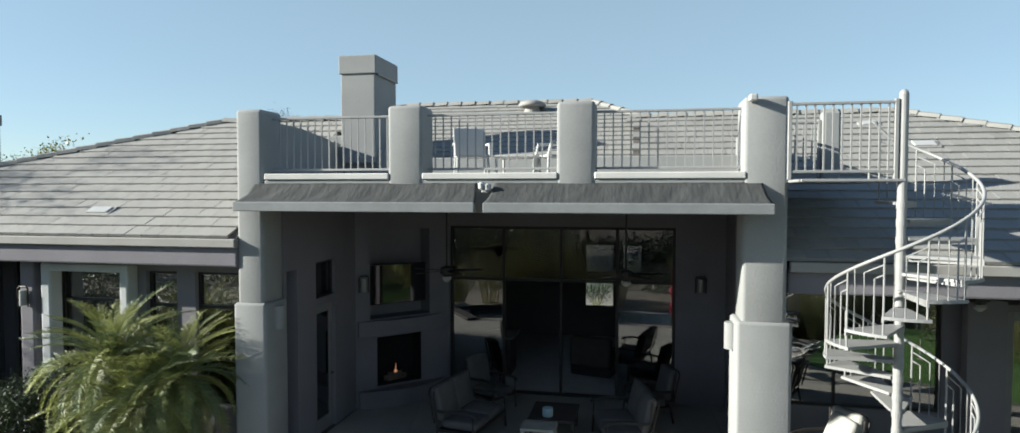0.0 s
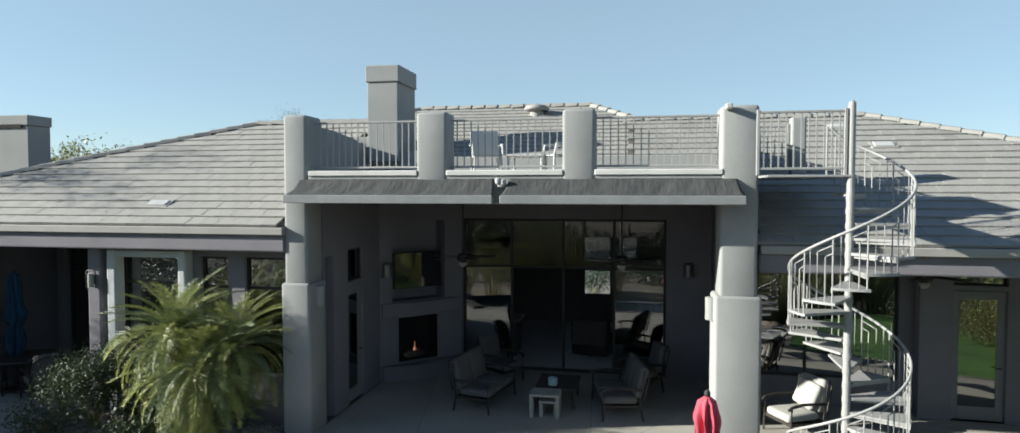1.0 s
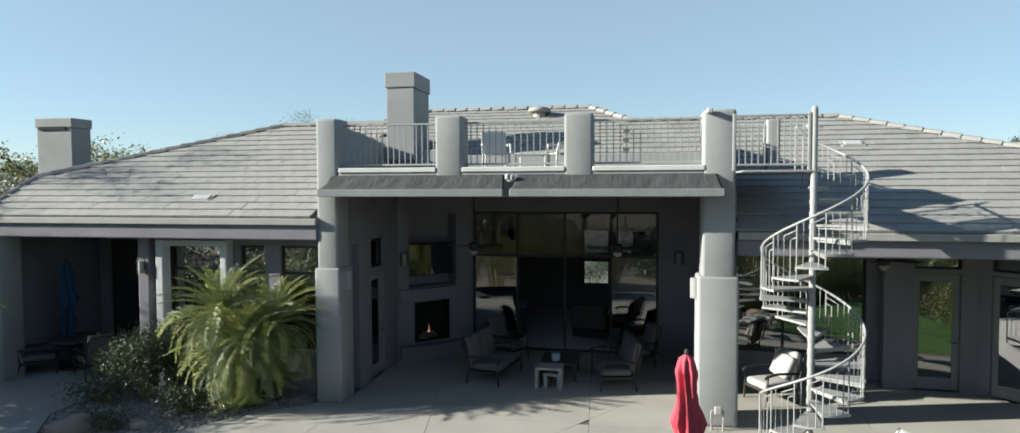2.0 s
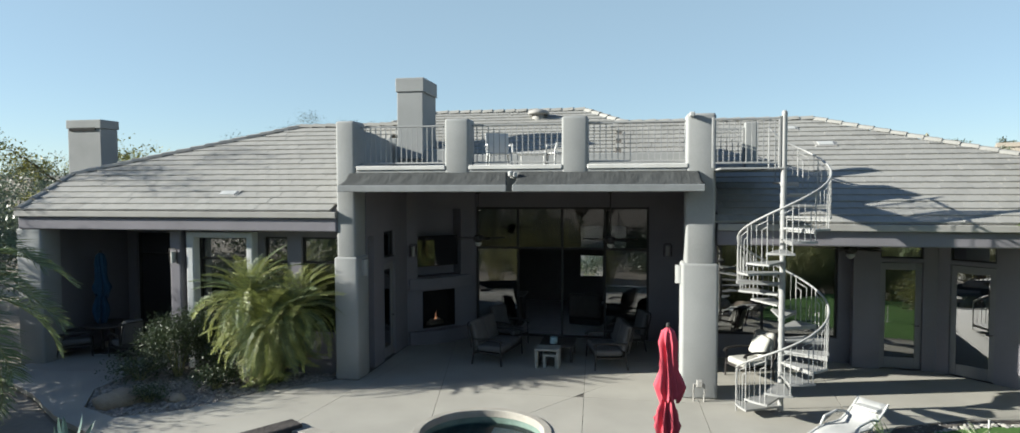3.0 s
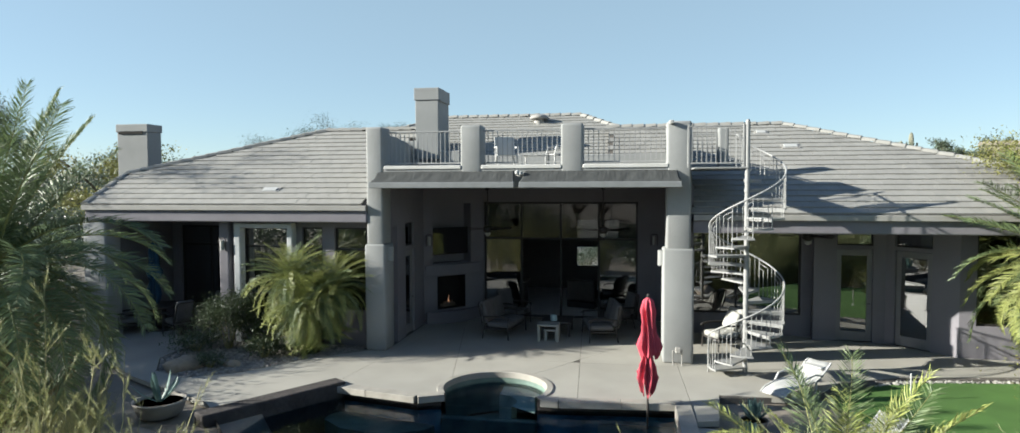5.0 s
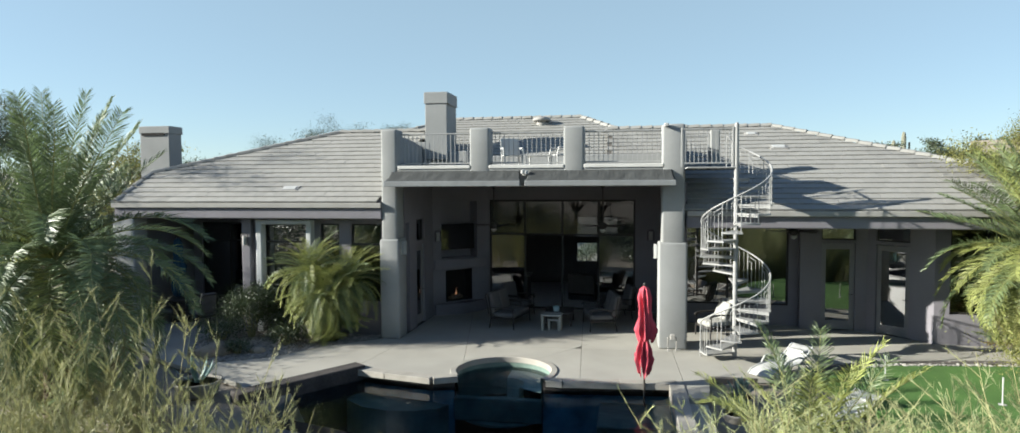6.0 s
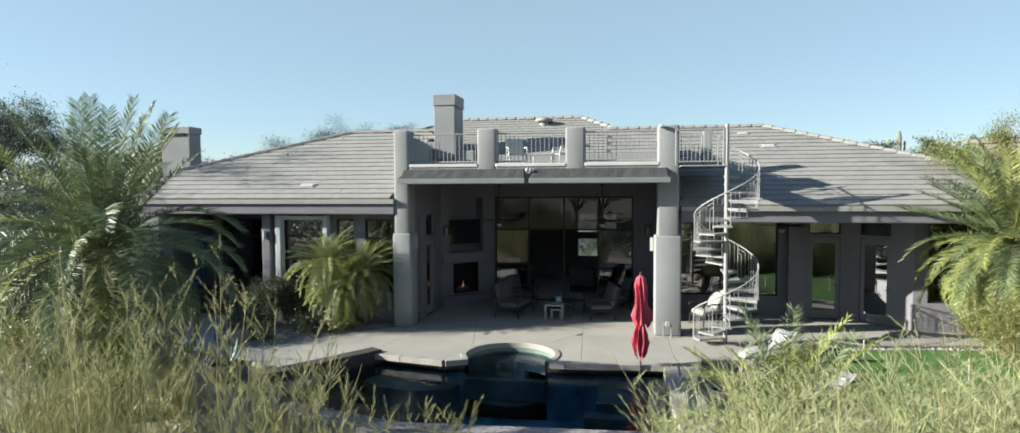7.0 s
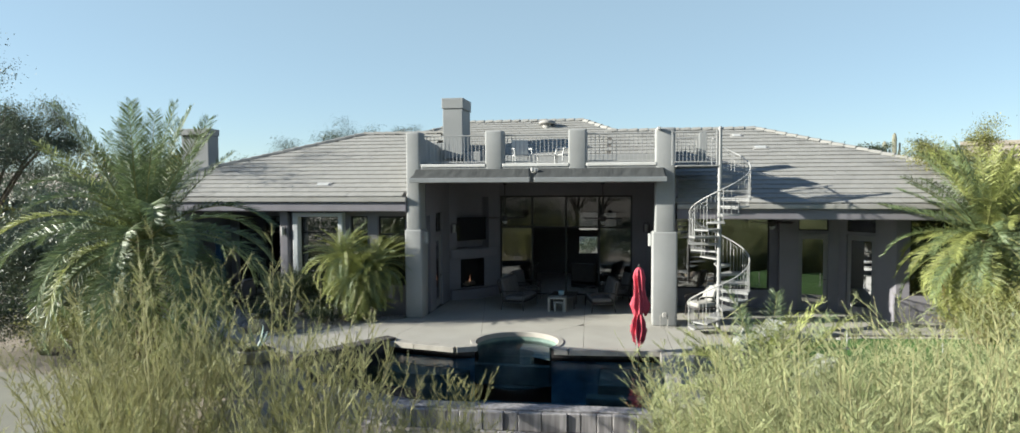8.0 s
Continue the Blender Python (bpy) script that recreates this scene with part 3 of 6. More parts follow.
# front beam, parapet and sill caps
structure("portico_beam", Shape().soft(-5.22, 1.72, 0.055, 0.55, 4.10, 4.58, 0.03, 2), STUCCO, "stucco beam across the front of the covered patio")
structure("parapet_cap", Shape().soft(-5.20, -3.22, 0.03, 0.52, 4.572, 4.665, 0.012, 1).soft(-2.71, -0.76, 0.03, 0.52, 4.572, 4.665, 0.012, 1).soft(-0.25, 1.72, 0.03, 0.52, 4.572, 4.665, 0.012, 1), DECK_WHITE, "white coated sill of the deck parapet")
structure("deck_floor", Shape().box(-5.55, 2.2, 0.52, 3.25, 4.45, DECK), DECK_WHITE, "white coated roof deck floor")
structure("deck_wall_back", Shape().soft(-5.5, 2.2, 3.05, 3.24, DECK, 5.05, 0.02, 2), STUCCO, "low stucco wall at the back of the deck")
dw = Shape()
side = [(0.55, 4.3), (3.22, 4.3), (3.22, 5.25), (2.6, 5.40), (1.6, 5.50), (0.55, 5.52)]
dw.add([(x, y, z) for x in (-5.66, -5.44) for y, z in side], [tuple(range(6)), tuple(range(11, 5, -1))] + [(i, i + 6, (i + 1) % 6 + 6, (i + 1) % 6) for i in range(6)])
dw.soft(-5.66, -5.3, 3.0, 3.26, 4.4, 5.5, 0.03, 2).soft(-4.64, -4.0, 3.0, 3.26, 4.4, 5.2, 0.03, 2)
structure("deck_wall_west", dw, STUCCO, "stucco side parapet of the deck")
# unseen wall behind pillar_2, added at full length to shade the east roof
structure("deck_wall_east", Shape().soft(2.04, 2.24, 0.66, 3.2, 4.3, 5.36, 0.02, 2), STUCCO, "stucco side parapet of the deck")
structure("parapet_pillar_3", Shape().soft(3.03, 3.27, 1.46, 1.70, 4.55, 5.59, 0.03, 2), STUCCO, "square stucco post at the back of the stair landing")
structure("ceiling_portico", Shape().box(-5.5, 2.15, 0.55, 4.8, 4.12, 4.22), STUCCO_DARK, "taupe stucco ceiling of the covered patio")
# west side wall: pass-through, door and transom
m = wall("portico_wall_west", (-5.22, 0.60), (-5.22, 3.32), 0.32, 0.0, 4.2, [(0.08, 0.42, 0.0, 3.1), (1.06, 1.8, 0.0, 2.38), (1.06, 1.8, 2.5, 3.15)], STUCCO_DARK, "taupe stucco side wall with a narrow pass-through and a door")
glazed_door("door_3", m, 1.06, 1.8, 2.36, 0.06, "narrow glazed patio door in the side wall")
window("window_9", m, 1.06, 1.8, 2.5, 3.15, 0.06, "transom light over the patio door", (), (), bar=0.035)
# east side wall
m = wall("portico_wall_east", (2.12, 4.85), (2.12, 0.62), 0.24, 0.0, 4.2, [(2.9, 3.95, 0.0, 2.2)], STUCCO_DARK, "taupe stucco side wall with openings")
# corner fireplace wall
FA, FB = (-5.22, 3.30), (-3.72, 4.82)
FL = math.hypot(FB[0] - FA[0], FB[1] - FA[1])
m = wall("fireplace_wall", FA, FB, 0.5, 0.0, 4.2, [(0.31, 1.67, 1.79, 3.62), (0.46, 1.47, 0.38, 1.40)], STUCCO_DARK, "angled taupe stucco fireplace wall with a niche")
FM = m
structure("niche_back", Shape().box(0.28, 1.70, 0.42, 0.46, 1.75, 3.66, m), STUCCO_DARK, "back of the wall niche")
fb = Shape().box(0.44, 1.49, 0.40, 0.44, 0.34, 1.44, m).box(0.465, 0.48, 0.01, 0.40, 0.38, 1.40, m).box(1.45, 1.465, 0.01, 0.40, 0.38, 1.40, m).box(0.48, 1.45, 0.01, 0.40, 0.382, 0.40, m)
structure("firebox", fb, SOOT, "sooty black firebox")
mant = Shape()
for z0, z1, dep in ((1.46, 1.76, 0.20), (0.0, 0.34, 0.34)):
    pts = [(0.05, -0.002)] + [(0.05 + 1.95 * k / 14, -dep * (0.25 + 0.75 * math.sin(math.pi * k / 14))) for k in range(15)] + [(2.0, -0.002)]
    tmp = Shape().prism(pts, z0, z1)
    mant.add([m @ Vector(v) for v in tmp.v], tmp.f)
structure("trim_mantel", mant, STUCCO_DARK, "bowed stucco mantel and hearth")
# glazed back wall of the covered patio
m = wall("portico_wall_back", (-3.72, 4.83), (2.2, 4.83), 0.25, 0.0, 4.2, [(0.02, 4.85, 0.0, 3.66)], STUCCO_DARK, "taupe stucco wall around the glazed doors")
gw = window("window_10", m, 0.02, 4.85, 0.0, 3.66, 0.10, "tall bronze framed glass wall with sliding doors", (1.22, 2.47, 3.66), (2.5,), GLASS_DOORS, 0.06, "window", ((1, 0), (2, 0)), -1.6, GLASS_UPPER)

# ---- room behind the glass ----
structure("floor_room", Shape().box(-5.5, 2.4, 5.09, 11.0, -0.1, 0.0), CARPET, "pale tiled living room floor")
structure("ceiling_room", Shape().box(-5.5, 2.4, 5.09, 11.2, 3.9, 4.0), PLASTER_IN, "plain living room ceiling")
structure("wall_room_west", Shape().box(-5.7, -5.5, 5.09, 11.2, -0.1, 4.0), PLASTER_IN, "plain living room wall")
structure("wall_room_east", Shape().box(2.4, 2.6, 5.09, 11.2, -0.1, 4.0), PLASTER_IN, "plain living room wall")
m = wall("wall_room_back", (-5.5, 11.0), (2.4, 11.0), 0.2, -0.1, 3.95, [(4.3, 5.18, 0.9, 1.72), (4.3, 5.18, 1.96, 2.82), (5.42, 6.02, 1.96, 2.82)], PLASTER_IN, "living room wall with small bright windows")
for k, (s0, s1, z0, z1) in enumerate(((4.3, 5.18, 0.9, 1.72), (4.3, 5.18, 1.96, 2.82), (5.42, 6.02, 1.96, 2.82))):
    window("window_%d" % (11 + k), m, s0, s1, z0, z1, 0.06, "small clear window looking out to the far side", (), (), GLASS, 0.03)


# ---- chimneys ----
def chimney(name, x0, x1, y0, y1, z0, z1, cap, slot, label):
    c = thing(name, label, "chimney", ((x0 + x1) / 2, y0, z0))
    inv = c.matrix_world.inverted()
    part("shaft", Shape().soft(x0 + 0.03, x1 - 0.03, y0 + 0.03, y1 - 0.03, z0, z1 - cap, 0.02, 2, inv), STUCCO, c)
    part("cap", Shape().soft(x0, x1, y0, y1, z1 - cap + 0.002, z1, 0.02, 2, inv), STUCCO, c, "stucco chimney cap")
    if slot:
        part("vent_slot", Shape().box(x0 + 0.12, x1 - 0.2, y0 - 0.005, y0 + 0.05, z1 - cap - 0.06, z1 - cap + 0.03, inv), SOOT, c, "dark vent slot")
    else:
        part("flashing", Shape().soft(x1 - 0.01, x1 + 0.02, y0 + 0.1, y1 - 0.05, z1 - cap - 0.02, z1 - cap + 0.02, 0.005, 1, inv), FASCIA, c, "metal flashing strip")
    return c


chimney("chimney", -5.34, -4.58, 2.87, 4.06, 4.95, 7.02, 0.36, False, "square stucco chimney with a block cap")
chimney("chimney", -15.72, -14.54, 3.40, 4.10, 1.5, 6.22, 0.26, True, "wide stucco chimney with a slotted cap")
structure("wall_far_west", Shape().box(-16.4, -13.9, 3.3, 9.0, -0.1, 3.4), STUCCO_DARK, "stucco wall behind the west wing")



# ---- pool and spa ----
WATER_Z = -0.22
POOL = [(-5.35, -2.78), (-4.4, -3.0), (-3.3, -3.22), (-2.85, -3.1), (-0.93, -3.05), (-0.5, -3.02), (1.72, -2.82), (1.72, -6.35), (-3.2, -6.62), (-5.75, -5.85), (-6.75, -4.75)]
basin = Shape()
n = len(POOL)
basin.add([(x, y, -0.30) for x, y in POOL] + [(x, y, -1.35) for x, y in POOL], [(i, (i + 1) % n, n + (i + 1) % n, n + i) for i in range(n) if i not in (3, 7)] + [tuple(range(n, 2 * n))])
# dark strip above the water: wetness and shadow both put into its colour
band = Shape()
band.add([(x, y, z) for z in (-0.02, -0.30) for x, y in POOL], [(i, (i + 1) % n, n + (i + 1) % n, n + i) for i in range(n) if i not in (3, 7)])
structure("waterline_tile", band, ROCK_DARK, "wet dark tile band at the pool waterline with shadow put into its colour")
structure("pool_basin", basin, POOL_TILE, "dark blue plastered pool basin")
water = Shape().add([(x, y, WATER_Z) for x, y in POOL], [tuple(range(n - 1, -1, -1))])
structure("water", water, WATER, "dark rippled pool water")
spa = thing("spa", "round sunken spa with a pale green bench", "spa", (*SPA_C, -0.9))
shell = Shape()
N = 40
ring = [radians(-32 + 244 * k / N) for k in range(N + 1)]
shell.add([(r * math.cos(a), r * math.sin(a), z) for r, z in ((1.07, 0.895), (1.06, 0.2), (1.0, 0.05)) for a in ring],
          [(i * (N + 1) + j, (i + 1) * (N + 1) + j, (i + 1) * (N + 1) + j + 1, i * (N + 1) + j + 1) for i in range(2) for j in range(N)])
part("shell", shell, SPA_TILE, spa, smooth=True)
part("bench", Shape().add([(r * math.cos(a), r * math.sin(a), z) for r, z in ((1.05, 0.60), (0.45, 0.60), (0.43, 0.0)) for a in ring[:N // 2 + 1]],
                          [(i * (N // 2 + 1) + j, i * (N // 2 + 1) + j + 1, (i + 1) * (N // 2 + 1) + j + 1, (i + 1) * (N // 2 + 1) + j) for i in range(2) for j in range(N // 2)]), BENCH_PLASTER, spa, "pale green plaster bench")
part("spa_floor", Shape().lathe([(1.0, -0.05), (1.0, 0.0)], 32), SPA_TILE, spa)
part("dam_wall", Shape().soft(-0.95, 0.95, -0.80, -0.62, 0.0, 0.50, 0.03, 2), SPA_TILE, spa, "low overflow wall towards the pool")
part("spa_water", Shape().add([(1.05 * math.cos(a), 1.05 * math.sin(a), 0.69) for a in ring], [tuple(range(N + 1))]), WATER, spa)


def stones_along(owner, pts, width, z0, z1, length, mat, name):
    rng = random.Random(len(pts) * 7 + int(length * 100))
    for a, b in zip(pts, pts[1:]):
        a, b = Vector((*a, 0)), Vector((*b, 0))
        L = (b - a).length
        k = max(1, round(L / length))
        ang = math.degrees(math.atan2(b.y - a.y, b.x - a.x))
        me = Shape().soft(0.0015, L / k - 0.0015, -width / 2, width / 2, z0, z1, 0.008, 1).mesh(name, mat)
        for i in range(k):
            p = a + (b - a) * i / k
            part(name, me, mat, owner, at=pose(p.x, p.y, rng.uniform(-0.003, 0.003), 0, 0, ang))


cop = thing("pool_coping", "tan stone coping around the pool and spa", "coping", kind="structure")
stones_along(cop, [(-5.25, -2.84), (-4.4, -3.03), (-3.3, -3.25), (-2.82, -3.02)], 0.26, -0.12, 0.018, 1.3, COPING, "coping_stone")
rim = Shape()
turn = [radians(212 - 244 * k / 60) for k in range(61)]
section = [(1.06, -0.11), (1.06, 0.012), (1.07, 0.022), (1.19, 0.022), (1.20, 0.012), (1.20, -0.11)]
rim.add([(SPA_C[0] + r * math.cos(a), SPA_C[1] + r * math.sin(a), z) for a in turn for r, z in section],
        [(i * 6 + j, i * 6 + j + 1, i * 6 + j + 7, i * 6 + j + 6) for i in range(60) for j in range(5)])
part("spa_rim", rim, COPING, cop, "smooth pale rim of the spa")
stones_along(cop, [(-0.85, -3.03), (-0.5, -3.05), (1.85, -2.84)], 0.26, -0.12, 0.018, 1.3, COPING, "coping_stone")
stones_along(cop, [(1.84, -2.95), (1.84, -6.4)], 0.30, -0.25, 0.02, 1.4, COPING, "coping_stone")
structure("pool_curb_east", Shape().soft(1.73, 2.35, -6.75, -3.92, -1.7, -0.06, 0.02, 1), CONCRETE, "concrete curb beside the pool")
structure("pool_shelf", Shape().soft(0.25, 1.70, -4.3, -2.86, -1.7, -0.46, 0.03, 2).soft(0.0, 1.70, -4.65, -4.305, -1.7, -0.66, 0.03, 2).soft(-0.2, 1.70, -5.0, -4.655, -1.7, -0.88, 0.03, 2), SPA_TILE, "shallow tanning shelf and steps in the pool")
structure("pool_shelf_west", Shape().prism([(-5.2, -2.85), (-4.4, -3.05), (-3.3, -3.28), (-2.9, -3.4), (-3.05, -3.65), (-3.5, -3.9), (-4.1, -3.95), (-4.7, -3.8), (-5.2, -3.4)], -1.3, -0.52), SPA_TILE, "shallow pale bench in the pool")
# dark raised wall at the pool's west side
structure("pool_wall_west", Shape().soft(0, 2.9, -0.20, 0.20, -1.6, 0.09, 0.03, 2, pose(-5.15, -2.72, 0, 0, 0, 236)), ROCK_DARK, "raised dark stone wall at the pool edge")
# overflow edge with rough facing stones
weir = thing("overflow_edge", "wet dark stone overflow edge of the pool", "pool edge", (0, 0, 0), kind="structure")
part("weir_core", Shape().prism([(1.74, -6.35), (1.74, -6.68), (-3.3, -6.97), (-5.95, -6.12), (-5.75, -5.83), (-3.2, -6.60)], -1.75, -0.226), EDGE_STONE, weir)
rng = random.Random(4)
for a, b in (((1.74, -6.70), (-3.3, -6.99)), ((-3.32, -6.98), (-5.95, -6.14))):
    a, b = Vector((*a, 0)), Vector((*b, 0))
    L, ang = (b - a).length, math.degrees(math.atan2(b.y - a.y, b.x - a.x))
    for row in range(4):
        s = rng.uniform(-0.2, 0)
        while s < L:
            w = rng.uniform(0.22, 0.5)
            p = a + (b - a).normalized() * max(s, 0)
            part("facing_stone", Shape().soft(0, min(w, L - max(s, 0)) - 0.012, -0.01, rng.uniform(0.05, 0.11) + row * 0.04, -0.25 - 0.36 * (row + 1) + 0.004, -0.25 - 0.36 * row, 0.015, 1), EDGE_STONE, weir, at=pose(p.x, p.y, 0, 0, 0, ang))
            s += w


# ---- spiral stair ----
def spiral_stair(cx, cy, zdeck):
    st = thing("spiral_staircase", "white painted steel spiral staircase up to the roof deck", "staircase", (cx, cy, 0))
    part("centre_pole", Shape().tube([(0, 0, 0), (0, 0, 5.53)], 0.052, 16).lathe([(0.053, 5.52), (0.046, 5.56), (0.02, 5.585)], 16), WHITE_METAL, st, smooth=False)
    part("base_plate", Shape().lathe([(0.17, 0.0), (0.17, 0.012), (0.1, 0.02)], 20), WHITE_METAL, st)
    rate, R, n = 2.47 / 360.0, 0.80, 21

    def at(a, r, z):
        return Vector((r * math.cos(radians(a)), r * math.sin(radians(a)), z))

    tread = Shape()
    half = 17.0
    ring = [(-half + 2 * half * k / 6) for k in range(7)]
    plan = [(0.05, -0.07), (0.05, 0.07)] + [(R * math.cos(radians(a)), R * math.sin(radians(a))) for a in ring[::-1]]
    tread.prism(plan, -0.035, 0.0)
    # folded lip and the sleeve round the pole
    tread.add([at(-half, 0.08, -0.005), at(-half, R, -0.005), at(-half, R, -0.075), at(-half, 0.08, -0.075), at(-half + 1.6, 0.08, -0.005), at(-half + 1.6, R, -0.005), at(-half + 1.6, R, -0.075), at(-half + 1.6, 0.08, -0.075)],
              [(0, 1, 2, 3), (7, 6, 5, 4), (0, 4, 5, 1), (3, 2, 6, 7), (1, 5, 6, 2), (0, 3, 7, 4)])
    tread.lathe([(0.059, -0.08), (0.059, 0.0)], 14)
    tm = tread.mesh("tread", WHITE_METAL)
    bal = Shape().tube([(R - 0.02, 0, -0.05), (R - 0.02, 0, 0.83)], 0.011, 6).mesh("baluster", WHITE_METAL)
    nest = []
    for k, drop in enumerate((0.09, 0.20, 0.31)):
        a0, a1 = 14.0, (-9.0, -1.0, 7.0)[k]
        pts = []
        for q in range(5):
            a = a0 + (a1 - a0) * q / 4
            pts.append(at(a, R - 0.02, 0.87 - drop + rate * a))
        pts.append(at(a1, R - 0.02, -0.03))
        nest.append(Shape().tube(pts, 0.009, 5).mesh("bent_bar", WHITE_METAL))
    for i in range(n):
        a = 195 + 30 * i
        z = rate * (a - 180) + 0.06
        t = part("tread", tm, WHITE_METAL, st, at=pose(0, 0, z, 0, 0, a))
        part("baluster", bal, WHITE_METAL, st, at=pose(0, 0, z + 0.03, 0, 0, a + 14))
        for me in nest:
            part("bent_bar", me, WHITE_METAL, st, at=pose(0, 0, z, 0, 0, a))
    rail = [at(a, R - 0.02, rate * (a - 180) + 0.83) for a in range(178, 806, 6)]
    rail += [at(812, R - 0.02, 5.25), at(818, R - 0.02, 5.32)]
    part("handrail", Shape().tube(rail, 0.020, 8), WHITE_METAL, st, smooth=True)
    part("end_post", Shape().tube([at(178, R - 0.02, 0.0), at(178, R - 0.02, 0.83)], 0.014, 8), WHITE_METAL, st)
    part("end_post", Shape().tube([at(818, R - 0.02, 4.52), at(818, R - 0.02, 5.33)], 0.014, 8), WHITE_METAL, st)
    pl = Shape().soft(-1.12, 0.02, -0.06, 2.3, zdeck - 0.035, zdeck, 0.006, 1)
    part("landing", pl, WHITE_METAL, st, "flat steel landing plate")
    return st


spiral_stair(3.36, -0.58, DECK)


def railing(x0, x1, y, z0, z1, gap, ends, label, turn=0, at=None):
    r = thing("railing", label, "railing", at or (x0, y, 0), turn, "deck railings")
    L = x1 - x0
    part("top_rail", Shape().soft(0, L, -0.02, 0.02, z1 - 0.035, z1, 0.006, 1), WHITE_METAL, r)
    part("bottom_rail", Shape().soft(0, L, -0.016, 0.016, z0 + 0.06, z0 + 0.095, 0.005, 1), WHITE_METAL, r)
    if ends:
        pm = Shape().soft(-0.022, 0.022, -0.022, 0.022, z0 - 0.02, z1 + 0.02, 0.005, 1).mesh("post", WHITE_METAL)
        for x in (0.022, L - 0.022):
            part("post", pm, WHITE_METAL, r, at=pose(x, 0, 0))
    bm = Shape().box(-0.009, 0.009, -0.009, 0.009, z0 + 0.09, z1 - 0.03).mesh("baluster", WHITE_METAL)
    k = int(L / gap)
    for i in range(1, k):
        part("baluster", bm, WHITE_METAL, r, at=pose(L * i / k, 0, 0))
    return r


for x0, x1 in ((-5.20, -3.22), (-2.71, -0.76), (-0.25, 1.70)):
    railing(x0, x1, 0.30, 4.65, 5.53, 0.115, False, "white steel baluster railing between the parapet pillars")
railing(2.09, 3.30, -0.60, 4.56, 5.46, 0.10, True, "white steel baluster railing of the stair landing")
railing(0, 2.1, 0, 4.66, 5.46, 0.12, True, "white steel railing along the side of the deck", 90, (2.12, 0.75, 0))
railing(0, 0.72, 0, 4.56, 5.46, 0.11, True, "white steel railing along the back of the stair landing", 0, (2.3, 1.58, 0))

# ---- awning over the covered patio ----
for k, (x0, x1) in enumerate(((-5.43, -1.83), (-1.71, 2.0))):
    aw = thing("awning", "grey canvas retractable awning rolled in under the parapet", "awning", ((x0 + x1) / 2, 0.05, 4.1), 0, "awnings")
    L = x1 - x0
    nx, ny = 90, 7
    sh = Shape()
    vs = []
    for j in range(ny + 1):
        v = j / ny
        for i in range(nx + 1):
            u = i / nx
            x = (u - 0.5) * (L - (0.14 * (1 - v)))
            wr = 0.024 * noise.noise(Vector((u * 26 + v * 3.5, v * 1.2, k * 5.0))) + 0.014 * math.sin(u * 70 + 5 * v + 4 * noise.noise(Vector((u * 4, 0, k)))) * max(0, noise.noise(Vector((u * 5, 2, k))) + 0.2)
            y = 0.0 - 0.42 * v
            z = 0.42 - 0.27 * v - 0.05 * math.sin(math.pi * v) + wr * math.sin(math.pi * min(1, v + 0.08))
            vs.append((x, y, z))
    sh.add(vs, [(j * (nx + 1) + i, (j + 1) * (nx + 1) + i, (j + 1) * (nx + 1) + i + 1, j * (nx + 1) + i + 1) for j in range(ny) for i in range(nx)])
    fab = part("canvas", sh, AWNING, aw, "wrinkled dark grey canvas", True)
    so = fab.modifiers.new("thick", "SOLIDIFY")
    so.thickness = 0.006
    part("front_bar", Shape().soft(-L / 2, L / 2, -0.47, -0.40, 0.012, 0.15, 0.012, 2), AWNING_BAR, aw, "pale grey front bar")
    part("roller", Shape().tube([(-L / 2 + 0.06, 0.02, 0.33), (L / 2 - 0.06, 0.02, 0.33)], 0.06, 10), AWNING_BAR, aw)
    for x in (-L / 2 + 0.25, L / 2 - 0.25):
        part("folding_arm", Shape().tube([(x, 0.03, 0.16), (x * 0.6, -0.2, 0.13), (x, -0.42, 0.10)], 0.018, 6), AWNING_BAR, aw)
lamp = thing("floodlight", "small white twin floodlight on the parapet face", "lamp", (-1.77, -0.02, 4.42))
part("bracket", Shape().soft(-0.05, 0.05, -0.02, 0.07, -0.04, 0.04, 0.01, 1), LOUNGER, lamp)
part("head", Shape().lathe([(0.02, 0.0), (0.05, 0.02), (0.055, 0.09), (0.03, 0.11)], 12, (-0.03, -0.06, 0.0)), LOUNGER, lamp)
part("head", Shape().lathe([(0.02, 0.0), (0.05, 0.02), (0.055, 0.09), (0.03, 0.11)], 12, (0.05, -0.05, -0.02)), LOUNGER, lamp)
secam = thing("security_camera", "small white camera on top of the stucco pillar", "camera", (1.78, 0.02, 5.56))
part("mount", Shape().tube([(0, 0.06, 0), (0, -0.03, 0.02)], 0.02, 8), LOUNGER, secam)
part("housing", Shape().soft(-0.05, 0.05, -0.16, 0.0, 0.0, 0.09, 0.02, 2), LOUNGER, secam)


# ---- lamps and fans of the covered patio ----
def sconce(at, turn):
    s = thing("wall_sconce", "half-round grey plaster wall sconce", "wall lamp", at, turn, "wall sconces")
    pts = [(0.10 * math.cos(radians(a)), -0.11 * math.sin(radians(a))) for a in range(0, 181, 15)]
    part("shade", Shape().prism(pts, 0.0, 0.36), STUCCO, s)
    part("wall_plate", Shape().soft(-0.08, 0.08, 0.0, 0.012, 0.06, 0.30, 0.004, 1), IRON, s)
    return s


sconce((1.62, 0.33, 2.26), -90)
sconce((-5.18, 0.33, 2.26), 90)


